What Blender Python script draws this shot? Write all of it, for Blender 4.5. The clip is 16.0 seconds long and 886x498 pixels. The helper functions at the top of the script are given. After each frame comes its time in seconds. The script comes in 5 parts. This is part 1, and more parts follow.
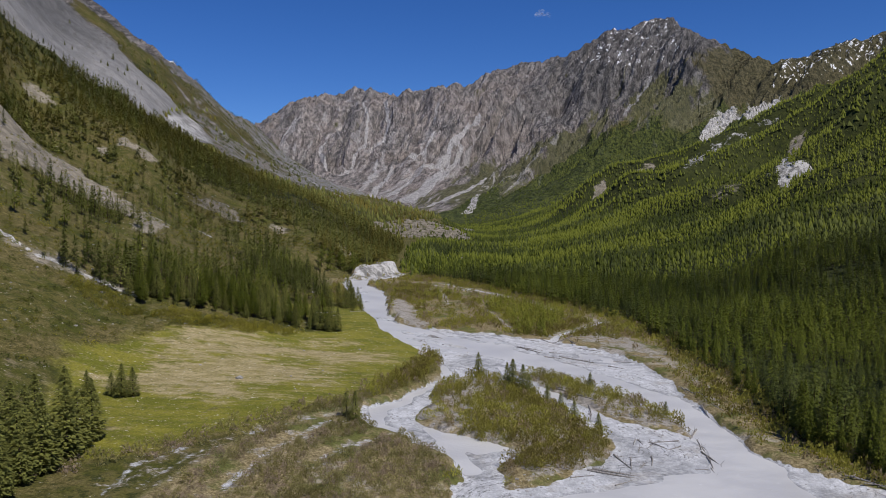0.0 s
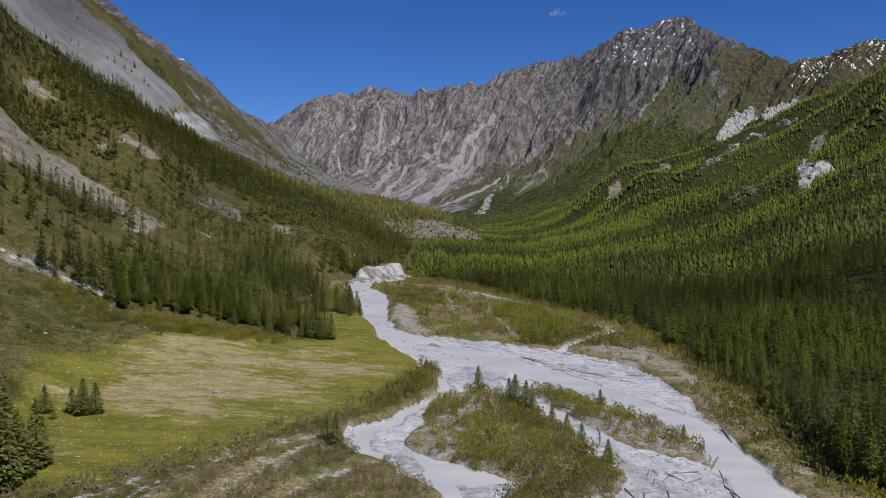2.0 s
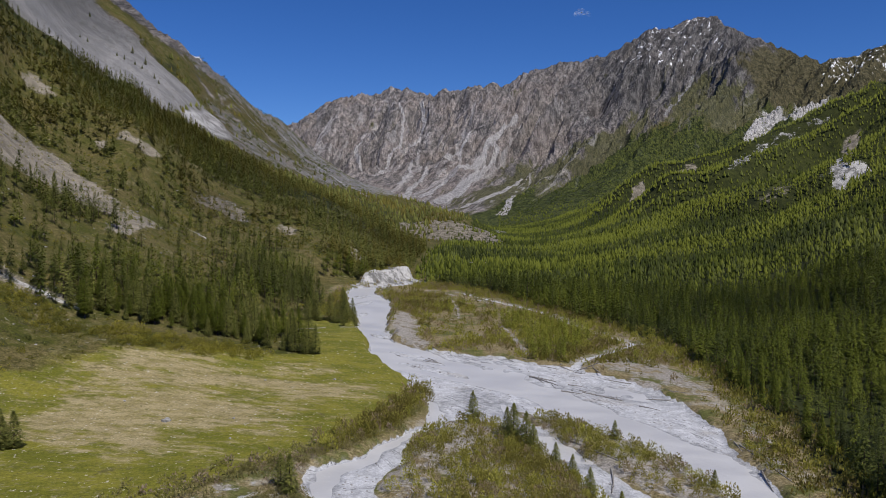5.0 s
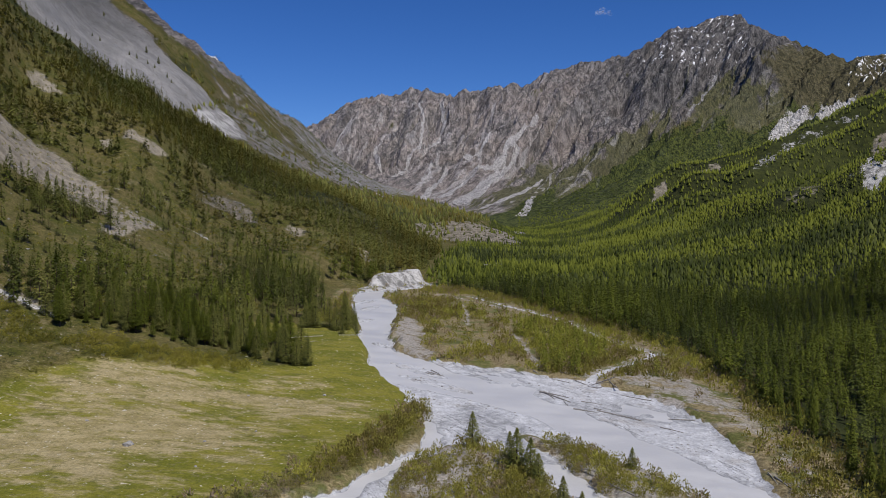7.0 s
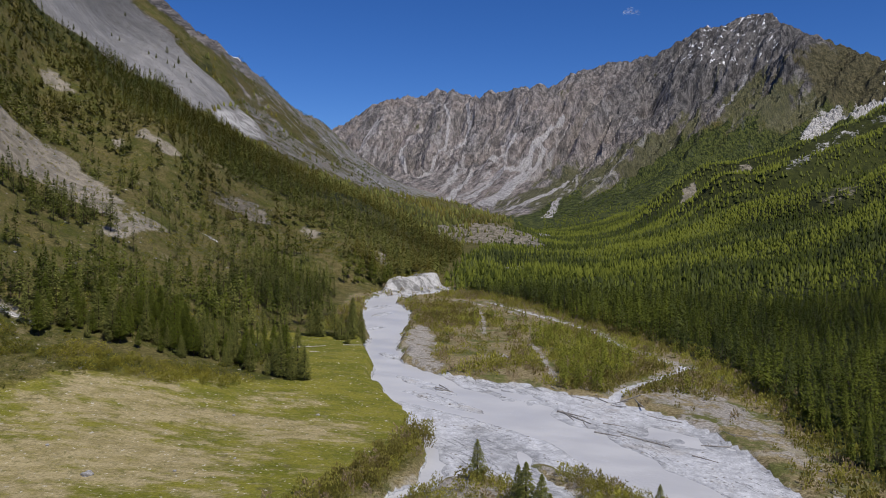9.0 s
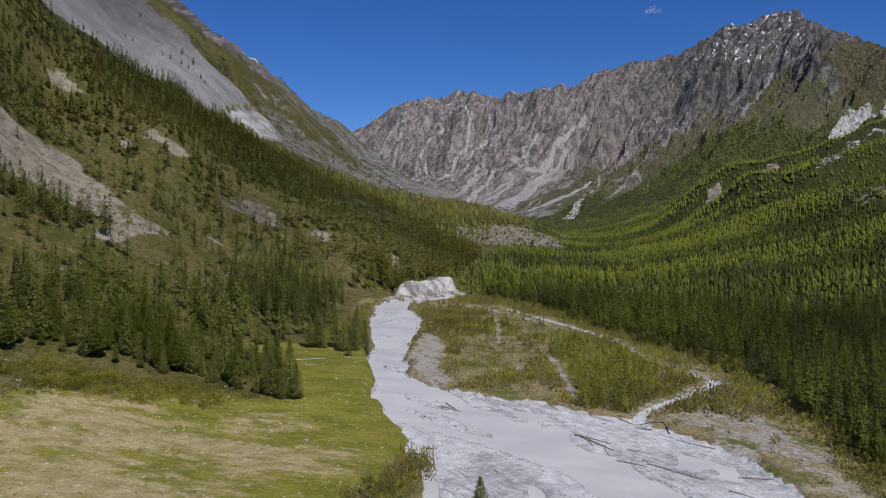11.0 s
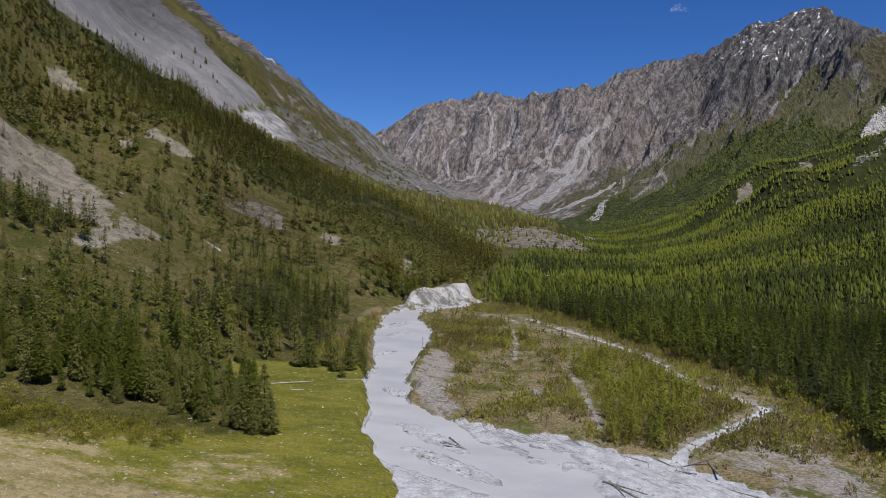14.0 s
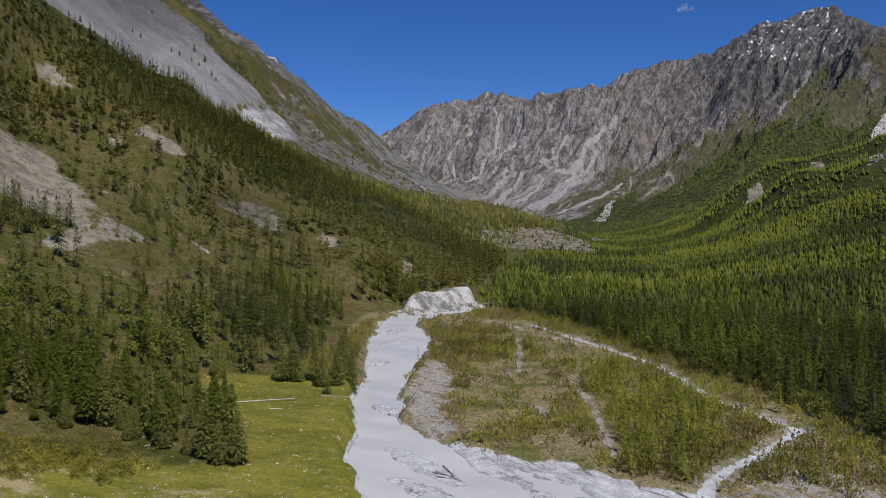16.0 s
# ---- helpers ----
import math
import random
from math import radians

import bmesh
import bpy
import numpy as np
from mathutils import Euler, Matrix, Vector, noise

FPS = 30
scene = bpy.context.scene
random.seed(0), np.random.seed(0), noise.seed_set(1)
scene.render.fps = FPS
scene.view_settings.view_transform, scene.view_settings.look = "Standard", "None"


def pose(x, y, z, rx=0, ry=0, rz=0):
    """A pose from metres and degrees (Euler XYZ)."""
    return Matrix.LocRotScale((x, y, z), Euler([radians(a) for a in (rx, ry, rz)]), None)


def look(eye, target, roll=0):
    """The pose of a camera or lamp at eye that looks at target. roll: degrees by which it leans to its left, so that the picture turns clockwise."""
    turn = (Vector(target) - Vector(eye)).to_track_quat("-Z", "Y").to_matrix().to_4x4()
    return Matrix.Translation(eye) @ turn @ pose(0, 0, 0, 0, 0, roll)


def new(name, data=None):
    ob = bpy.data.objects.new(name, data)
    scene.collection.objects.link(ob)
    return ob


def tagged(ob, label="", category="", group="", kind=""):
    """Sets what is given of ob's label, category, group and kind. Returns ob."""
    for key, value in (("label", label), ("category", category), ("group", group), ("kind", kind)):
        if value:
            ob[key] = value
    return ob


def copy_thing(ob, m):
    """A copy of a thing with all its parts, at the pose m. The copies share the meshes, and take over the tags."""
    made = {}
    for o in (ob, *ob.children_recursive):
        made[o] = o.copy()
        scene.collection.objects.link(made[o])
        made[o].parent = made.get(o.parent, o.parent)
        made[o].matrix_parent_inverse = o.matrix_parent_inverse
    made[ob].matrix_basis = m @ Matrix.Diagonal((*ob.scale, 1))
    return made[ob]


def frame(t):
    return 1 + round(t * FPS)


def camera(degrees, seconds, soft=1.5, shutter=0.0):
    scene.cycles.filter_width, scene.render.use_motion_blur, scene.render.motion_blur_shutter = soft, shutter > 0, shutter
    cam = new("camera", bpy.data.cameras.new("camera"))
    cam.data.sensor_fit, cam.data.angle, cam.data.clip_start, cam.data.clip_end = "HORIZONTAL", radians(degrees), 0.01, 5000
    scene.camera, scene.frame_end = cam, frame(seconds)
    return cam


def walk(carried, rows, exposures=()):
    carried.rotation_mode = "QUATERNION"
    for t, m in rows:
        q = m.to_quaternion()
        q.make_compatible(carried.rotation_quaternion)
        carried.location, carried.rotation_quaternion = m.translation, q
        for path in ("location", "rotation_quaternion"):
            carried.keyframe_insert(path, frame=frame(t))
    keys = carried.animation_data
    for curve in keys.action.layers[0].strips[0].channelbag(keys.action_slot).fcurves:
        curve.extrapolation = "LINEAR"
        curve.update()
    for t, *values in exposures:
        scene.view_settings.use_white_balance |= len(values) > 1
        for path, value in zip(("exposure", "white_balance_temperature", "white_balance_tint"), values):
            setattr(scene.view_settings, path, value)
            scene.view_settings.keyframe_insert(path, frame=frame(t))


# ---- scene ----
cam = camera(60.0, 16.0, soft=0.6)
PATH = [
    (0, (-0.01, 0.00, 39.96), (-0.4, 999.2, 1.0), -0.33),
    (0.5, (0.83, 3.50, 40.09), (-2.9, 1002.7, 1.2), -0.23),
    (1, (1.70, 7.09, 40.19), (-6.4, 1006.3, 1.2), -0.16),
    (1.5, (2.61, 10.76, 40.25), (-11.0, 1009.9, 1.3), -0.11),
    (2, (3.54, 14.47, 40.28), (-15.3, 1013.5, 1.3), -0.05),
    (2.5, (4.49, 18.22, 40.30), (-20.6, 1017.1, 1.4), 0.00),
    (3, (5.44, 21.99, 40.30), (-25.9, 1020.7, 1.6), 0.06),
    (3.5, (6.39, 25.77, 40.29), (-30.4, 1024.4, 1.9), 0.16),
    (4, (7.34, 29.56, 40.28), (-34.3, 1028.0, 2.2), 0.20),
    (6.5, (11.67, 48.43, 40.24), (-53.0, 1045.7, 3.6), 0.20),
    (7, (12.42, 52.19, 40.25), (-62.7, 1048.7, 3.9), 0.23),
    (7.5, (13.12, 55.94, 40.26), (-72.7, 1051.6, 4.7), 0.27),
    (8, (13.76, 59.70, 40.29), (-79.9, 1054.7, 5.0), 0.34),
    (8.5, (14.35, 63.47, 40.31), (-85.4, 1057.9, 5.4), 0.34),
    (9, (14.87, 67.24, 40.35), (-94.1, 1060.7, 5.9), 0.31),
    (11.5, (16.55, 86.37, 40.55), (-126.7, 1075.5, 8.7), 0.05),
    (12, (16.70, 90.26, 40.59), (-132.8, 1078.5, 9.4), -0.01),
    (12.5, (16.79, 94.17, 40.62), (-138.0, 1081.6, 9.8), -0.05),
    (13, (16.82, 98.09, 40.64), (-142.9, 1084.8, 10.4), -0.12),
    (13.5, (16.80, 102.02, 40.65), (-146.9, 1088.1, 10.7), -0.10),
    (14, (16.74, 105.96, 40.66), (-150.8, 1091.4, 10.9), -0.13),
    (14.5, (16.63, 109.88, 40.65), (-154.1, 1094.8, 11.2), -0.12),
    (15, (16.49, 113.79, 40.64), (-156.9, 1098.2, 11.3), -0.13),
    (15.5, (16.33, 117.66, 40.61), (-158.7, 1101.8, 11.7), -0.16),
    (16, (16.15, 121.47, 40.57), (-159.3, 1105.6, 12.2), -0.14),
]
walk(cam, [(t, look(eye, target, roll)) for t, eye, target, roll in PATH])

# ---- world and sun ----
SUN_ELEVATION, SUN_FROM = 55.0, 138.0  # degrees; the second is clockwise from the way up the valley
world = bpy.data.worlds.new("sky")
scene.world = world
world.use_nodes = True
wn, wl = world.node_tree.nodes, world.node_tree.links
sky = wn.new("ShaderNodeTexSky")
sky.sky_type, sky.sun_disc = "NISHITA", False
sky.sun_elevation, sky.sun_rotation = radians(SUN_ELEVATION), radians(SUN_FROM)
sky.altitude, sky.air_density, sky.dust_density, sky.ozone_density = 3000, 1.0, 0.35, 7.0
wn["Background"].inputs["Strength"].default_value = 0.10
deep = wn.new("ShaderNodeHueSaturation")
deep.inputs["Hue"].default_value = 0.512
deep.inputs["Saturation"].default_value, deep.inputs["Value"].default_value = 1.20, 1.0
wl.new(sky.outputs[0], deep.inputs["Color"])
wl.new(deep.outputs[0], wn["Background"].inputs["Color"])
sun_data = bpy.data.lights.new("sun", "SUN")
sun_data.energy, sun_data.angle, sun_data.color = 3.8, radians(0.53), (1.0, 0.95, 0.87)
sun = new("sun", sun_data)
_e, _a = radians(SUN_ELEVATION), radians(SUN_FROM)
sun.matrix_world = look((0, 0, 0), (-math.cos(_e) * math.sin(_a), -math.cos(_e) * math.cos(_a), -math.sin(_e)))


# ---- materials ----
class Nodes:
    """A small hand for writing node materials."""

    def __init__(self, name, rough=0.9, specular=0.2):
        self.mat = bpy.data.materials.new(name)
        self.mat.use_nodes = True
        self.tree = self.mat.node_tree
        self.bsdf = self.tree.nodes["Principled BSDF"]
        self.bsdf.inputs["Roughness"].default_value = rough
        self.bsdf.inputs["Specular IOR Level"].default_value = specular
        self.place = self.tree.nodes.new("ShaderNodeNewGeometry").outputs["Position"]

    def link(self, value, socket):
        if isinstance(value, bpy.types.NodeSocket):
            self.tree.links.new(value, socket)
        elif isinstance(value, (tuple, list)):
            socket.default_value = (*value, 1.0)[: len(socket.default_value)]
        else:
            socket.default_value = value

    def noise(self, size, detail=4.0, rough=0.6, stretch=None, place=None):
        """Noise with features of about that many metres."""
        n = self.tree.nodes.new("ShaderNodeTexNoise")
        n.inputs["Scale"].default_value = 1.0 / size
        n.inputs["Detail"].default_value, n.inputs["Roughness"].default_value = detail, rough
        place = place or self.place
        if stretch:
            m = self.tree.nodes.new("ShaderNodeMapping")
            m.inputs["Scale"].default_value = stretch
            self.link(place, m.inputs["Vector"])
            place = m.outputs[0]
        self.link(place, n.inputs["Vector"])
        return n.outputs["Fac"]

    def cells(self, size, what="Distance"):
        n = self.tree.nodes.new("ShaderNodeTexVoronoi")
        n.inputs["Scale"].default_value = 1.0 / size
        self.link(self.place, n.inputs["Vector"])
        return n.outputs[what]

    def attr(self, name):
        n = self.tree.nodes.new("ShaderNodeAttribute")
        n.attribute_name = name
        return n.outputs["Fac"]

    def math(self, kind, a, b=0.0):
        n = self.tree.nodes.new("ShaderNodeMath")
        n.operation = kind
        self.link(a, n.inputs[0])
        self.link(b, n.inputs[1])
        return n.outputs[0]

    def range(self, a, lo, hi, to_lo=0.0, to_hi=1.0):
        n = self.tree.nodes.new("ShaderNodeMapRange")
        n.interpolation_type = "SMOOTHSTEP"
        for v, s in zip((a, lo, hi, to_lo, to_hi), n.inputs):
            self.link(v, s)
        return n.outputs[0]

    def ramp(self, fac, *stops):
        n = self.tree.nodes.new("ShaderNodeValToRGB")
        e = n.color_ramp.elements
        while len(e) < len(stops):
            e.new(0.5)
        for k, (p, c) in enumerate(stops):
            e[k].position, e[k].color = p, (*c, 1.0)
        self.link(fac, n.inputs[0])
        return n.outputs[0]

    def mix(self, fac, a, b, blend="MIX"):
        n = self.tree.nodes.new("ShaderNodeMix")
        n.data_type, n.blend_type = "RGBA", blend
        self.link(fac, n.inputs[0])
        self.link(a, n.inputs[6])
        self.link(b, n.inputs[7])
        return n.outputs[2]

    def bump(self, fac, metres, strength=1.0):
        n = self.tree.nodes.new("ShaderNodeBump")
        n.inputs["Distance"].default_value, n.inputs["Strength"].default_value = metres, strength
        self.link(fac, n.inputs["Height"])
        self.link(n.outputs[0], self.bsdf.inputs["Normal"])

    def done(self, colour, rough=None):
        self.link(colour, self.bsdf.inputs["Base Color"])
        if rough is not None:
            self.link(rough, self.bsdf.inputs["Roughness"])
        return self.mat


def ground_material():
    n = Nodes("mountain_ground", 0.95, 0.15)
    fine, mid, wide = n.noise(0.9, 5, 0.7), n.noise(7, 5, 0.65), n.noise(55, 4, 0.6)
    huge = n.noise(260, 5, 0.62)
    distant = n.range(n.attr("reach"), 1300, 1900)

    def mask(name, grain, spread, lo=0.38, hi=0.62):
        return n.range(n.math("ADD", n.attr(name), n.math("MULTIPLY", n.math("SUBTRACT", grain, 0.5), spread)), lo, hi)

    # dry hillside of herbs, low scrub and stones
    hill = n.mix(n.range(mid, 0.38, 0.62), (0.064, 0.068, 0.012), (0.112, 0.098, 0.031))
    hill = n.mix(n.range(n.noise(2.2, 6, 0.78), 0.52, 0.58), hill, (0.046, 0.050, 0.013))
    hill = n.mix(n.range(n.math("ADD", n.math("MULTIPLY", wide, 0.5), n.math("MULTIPLY", n.noise(3.5, 6, 0.75), 0.5)), 0.545, 0.63), hill, (0.190, 0.160, 0.092))
    hill = n.mix(n.range(n.noise(1.4, 4, 0.8), 0.63, 0.67), hill, (0.36, 0.34, 0.30))
    hill = n.mix(n.math("MULTIPLY", n.range(n.noise(20, 6, 0.7), 0.46, 0.58), 0.75), hill, n.mix(n.range(n.noise(1.8, 5, 0.8), 0.42, 0.58), (0.072, 0.062, 0.018), (0.160, 0.128, 0.055)))
    # meadow: fresh green with soft straw-coloured patches lying across
    patch = n.noise(22, 6, 0.68, (0.55, 1.4, 1))
    tuft = n.noise(3.2, 6, 0.7, (0.6, 1.3, 1))
    meadow = n.mix(n.range(n.noise(6, 5, 0.6, (0.6, 1.3, 1)), 0.38, 0.62), (0.135, 0.138, 0.018), (0.205, 0.190, 0.030))
    dry = n.range(n.math("ADD", n.math("MULTIPLY", tuft, 0.45), n.math("ADD", n.math("MULTIPLY", patch, 0.8), n.math("MULTIPLY", n.math("SUBTRACT", n.attr("dry"), 0.5), 0.18))), 0.615, 0.745)
    meadow = n.mix(n.math("MULTIPLY", dry, 0.9), meadow, n.mix(n.range(tuft, 0.4, 0.6), (0.285, 0.232, 0.112), (0.385, 0.315, 0.175)))
    meadow = n.mix(n.math("MULTIPLY", n.range(n.noise(1.3, 5, 0.7), 0.54, 0.66), 0.55), meadow, (0.27, 0.235, 0.135))
    meadow = n.mix(n.math("MULTIPLY", n.range(n.noise(1.7, 5, 0.75), 0.56, 0.64), 0.5), meadow, (0.088, 0.095, 0.020))
    meadow = n.mix(n.math("MULTIPLY", n.range(n.noise(0.9, 3, 0.6), 0.64, 0.70), 0.8), meadow, (0.48, 0.45, 0.38))
    meadow = n.mix(n.math("MULTIPLY", n.range(n.noise(9, 6, 0.75), 0.60, 0.68), 0.7), meadow, (0.120, 0.105, 0.040))
    colour = n.mix(mask("meadow", mid, 0.9, 0.35, 0.65), hill, meadow)
    # scrubby flats by the water
    scrub = n.mix(n.range(fine, 0.35, 0.65), (0.16, 0.125, 0.060), (0.28, 0.23, 0.13))
    scrub = n.mix(n.range(n.noise(11, 5, 0.65), 0.57, 0.65), scrub, (0.32, 0.285, 0.22))
    scrub = n.mix(n.range(mid, 0.46, 0.62), scrub, (0.11, 0.115, 0.034))
    colour = n.mix(mask("scrub", mid, 0.6, 0.35, 0.65), colour, scrub)
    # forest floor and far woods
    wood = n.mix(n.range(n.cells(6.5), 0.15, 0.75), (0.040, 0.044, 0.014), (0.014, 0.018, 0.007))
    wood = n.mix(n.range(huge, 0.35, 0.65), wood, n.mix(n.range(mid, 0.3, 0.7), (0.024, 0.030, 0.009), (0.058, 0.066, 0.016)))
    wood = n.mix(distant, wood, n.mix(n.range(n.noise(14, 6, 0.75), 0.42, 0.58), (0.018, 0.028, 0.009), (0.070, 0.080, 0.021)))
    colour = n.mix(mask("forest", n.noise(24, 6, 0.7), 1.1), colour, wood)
    # bare rock, beds and cracks down the face; dark tones also paint in relief shade
    run = n.tree.nodes.new("ShaderNodeCombineXYZ")
    n.link(n.attr("strike"), run.inputs[0])
    n.link(n.attr("reach"), run.inputs[1])
    run = run.outputs[0]
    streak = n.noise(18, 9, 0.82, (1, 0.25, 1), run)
    relief_tone = n.noise(8, 7, 0.8, (1, 0.35, 1), run)
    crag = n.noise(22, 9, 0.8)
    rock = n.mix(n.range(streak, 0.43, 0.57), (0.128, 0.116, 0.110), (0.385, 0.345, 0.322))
    # dark bands down the face stand in for gully shade
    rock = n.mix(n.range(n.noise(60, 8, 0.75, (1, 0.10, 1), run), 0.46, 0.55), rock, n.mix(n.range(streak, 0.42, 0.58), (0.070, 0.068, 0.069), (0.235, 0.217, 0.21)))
    rock = n.mix(n.range(huge, 0.44, 0.64), rock, n.mix(n.range(streak, 0.4, 0.6), (0.112, 0.094, 0.085), (0.34, 0.295, 0.27)))
    # right-hand faces: cooler grey rock, with their shade darkened into the colour
    rock = n.mix(n.math("MULTIPLY", n.attr("cool_shade"), 0.8), rock, n.mix(n.range(streak, 0.43, 0.58), (0.028, 0.029, 0.031), (0.150, 0.144, 0.140)))
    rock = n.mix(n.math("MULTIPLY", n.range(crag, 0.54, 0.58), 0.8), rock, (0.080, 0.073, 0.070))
    rock = n.mix(n.math("MULTIPLY", n.range(n.noise(11, 8, 0.82), 0.57, 0.60), n.range(n.attr("cool_shade"), 0.0, 0.7, 0.85, 0.12)), rock, (0.40, 0.36, 0.33))
    # small crevice shadows, painted as near-black cracks
    rock = n.mix(n.math("MULTIPLY", n.range(relief_tone, 0.45, 0.40), 0.75), rock, (0.045, 0.042, 0.042))
    rock = n.mix(n.math("MULTIPLY", n.range(n.math("ADD", n.noise(90, 7, 0.75, (1, 0.16, 1), run), n.math("MULTIPLY", n.attr("turf"), 0.22)), 0.62, 0.68), 0.85), rock, n.mix(n.range(relief_tone, 0.4, 0.6), (0.050, 0.055, 0.022), (0.13, 0.125, 0.055)))
    tongue = n.noise(75, 8, 0.75, (1, 0.16, 1), run)
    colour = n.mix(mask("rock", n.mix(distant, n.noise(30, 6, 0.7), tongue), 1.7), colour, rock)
    # scree and gully stones
    scree = n.mix(n.range(n.noise(20, 6, 0.7, (1, 1, 0.3)), 0.35, 0.65), (0.175, 0.172, 0.172), (0.27, 0.262, 0.258))
    scree = n.mix(n.math("MULTIPLY", n.attr("warm"), 1.0), scree, n.mix(n.range(n.noise(6, 6, 0.75), 0.4, 0.6), (0.165, 0.145, 0.112), (0.31, 0.272, 0.212)))
    scree = n.mix(n.range(n.noise(3.0, 5, 0.8), 0.56, 0.62), scree, (0.115, 0.108, 0.085))
    colour = n.mix(mask("scree", n.noise(12, 6, 0.72), 1.1, 0.42, 0.58), colour, scree)
    # narrow chutes of fallen stones
    pale_stone = n.mix(n.range(n.noise(9, 5, 0.75), 0.35, 0.65), (0.30, 0.285, 0.28), (0.58, 0.555, 0.54))
    lines = n.math("ABSOLUTE", n.math("SUBTRACT", n.noise(120, 2.5, 0.55, (1, 0.13, 1), run), 0.5))
    broken = n.range(n.noise(140, 4, 0.65), 0.45, 0.60, 0.0, 0.022)
    thin = n.math("MULTIPLY", n.math("LESS_THAN", lines, n.math("MULTIPLY", broken, n.range(n.noise(15, 5, 0.8), 0.35, 0.6))), n.math("MULTIPLY", n.attr("rock"), distant))
    chute = n.math("MULTIPLY", n.range(n.attr("cool_shade"), 0.0, 0.8, 1.0, 0.4), n.math("MAXIMUM", n.math("MULTIPLY", n.range(n.math("ADD", n.attr("chute"), n.math("MULTIPLY", n.math("SUBTRACT", n.noise(9, 6, 0.8), 0.5), 3.0)), 0.95, 0.5), n.range(n.attr("rock"), 0.3, 0.7)), n.math("MULTIPLY", thin, 0.85)))
    colour = n.mix(n.math("MULTIPLY", chute, 0.6), colour, pale_stone)
    fall = n.range(n.math("ADD", n.attr("runs"), n.math("MULTIPLY", n.math("SUBTRACT", n.noise(12, 6, 0.8), 0.5), 0.9)), 0.98, 0.82)
    colour = n.mix(fall, colour, n.mix(n.range(n.attr("cool_shade"), 0.0, 0.3, 0.25, 1.0), pale_stone, n.mix(n.range(n.noise(14, 6, 0.75), 0.4, 0.6), (0.16, 0.157, 0.158), (0.30, 0.295, 0.292))))
    # pale cliffs and the cut bank
    pale = n.mix(n.range(n.noise(6, 7, 0.78, (1, 1, 0.5)), 0.42, 0.56), (0.17, 0.165, 0.155), (0.50, 0.487, 0.474))
    colour = n.mix(mask("pale", n.noise(9, 6, 0.75), 1.3, 0.44, 0.56), colour, pale)
    # warm sand and shingle of the banks and islands
    sand = n.mix(n.range(n.noise(0.7, 5, 0.8), 0.36, 0.64), (0.21, 0.19, 0.16), (0.40, 0.37, 0.335))
    sand = n.mix(n.range(n.noise(4, 5, 0.75), 0.53, 0.60), sand, (0.17, 0.14, 0.085))
    colour = n.mix(mask("sand", n.noise(5, 6, 0.75), 1.5, 0.44, 0.58), colour, sand)
    # river stones, sorted by the water into bands along the flow
    drift = n.tree.nodes.new("ShaderNodeCombineXYZ")
    n.link(n.attr("flow"), drift.inputs[0])
    n.link(n.math("MULTIPLY", n.attr("reach"), 0.12), drift.inputs[1])
    bands = n.noise(3.2, 5, 0.7, None, drift.outputs[0])
    stone = n.mix(n.range(n.noise(2.2, 5, 0.7), 0.35, 0.65), (0.41, 0.415, 0.435), (0.58, 0.585, 0.61))
    stone = n.mix(n.math("MULTIPLY", n.range(n.noise(9, 5, 0.7), 0.54, 0.64), 0.4), stone, (0.31, 0.275, 0.23))
    stone = n.mix(n.math("MULTIPLY", n.range(n.math("ABSOLUTE", n.math("SUBTRACT", bands, 0.5)), 0.011, 0.003), n.range(n.noise(14, 4, 0.6), 0.42, 0.56)), stone, (0.16, 0.16, 0.16))
    stone = n.mix(n.math("MULTIPLY", n.range(bands, 0.55, 0.68), 0.35), stone, (0.25, 0.255, 0.265))
    colour = n.mix(mask("gravel", n.noise(2.5, 5, 0.75), 0.7, 0.42, 0.58), colour, stone)
    colour = n.mix(n.math("MULTIPLY", n.attr("wet"), n.range(n.noise(1.5, 3, 0.6), 0.3, 0.65, 0.1, 0.7)), colour, (0.20, 0.205, 0.212))
    tundra = n.mix(n.range(n.noise(25, 7, 0.78), 0.43, 0.57), (0.055, 0.051, 0.026), (0.125, 0.110, 0.060))
    tundra = n.mix(n.range(n.noise(9, 6, 0.8), 0.57, 0.62), tundra, (0.030, 0.032, 0.018))
    colour = n.mix(mask("tundra", n.noise(60, 7, 0.75), 1.1), colour, tundra)
    # old snow
    colour = n.mix(mask("snow", n.noise(17, 6, 0.7, (1, 0.35, 1), run), 1.9, 0.60, 0.615), colour, (0.88, 0.89, 0.91))
    # grain of grass, soil and stones
    grain = n.mix(distant, n.noise(0.45, 5, 0.85), n.noise(7.0, 6, 0.85))
    calm = n.math("MAXIMUM", n.attr("gravel"), n.math("MULTIPLY", n.attr("meadow"), 0.6))
    colour = n.mix(n.range(calm, 0.0, 1.0, 1.0, 0.6), colour, n.mix(1.0, colour, n.mix(distant, n.ramp(grain, (0.36, (0.60, 0.60, 0.60)), (0.5, (1.0, 1.0, 1.0)), (0.64, (1.4, 1.4, 1.4))), n.ramp(grain, (0.38, (0.42, 0.42, 0.42)), (0.5, (1.0, 1.0, 1.0)), (0.62, (1.6, 1.56, 1.52)))), "MULTIPLY"))
    n.bump(n.math("ADD", n.math("MULTIPLY", fine, 0.3), n.math("ADD", mid, n.math("MULTIPLY", n.math("ADD", crag, streak), n.math("MULTIPLY", n.attr("rock"), 9.0)))), 0.9)
    return n.done(colour)


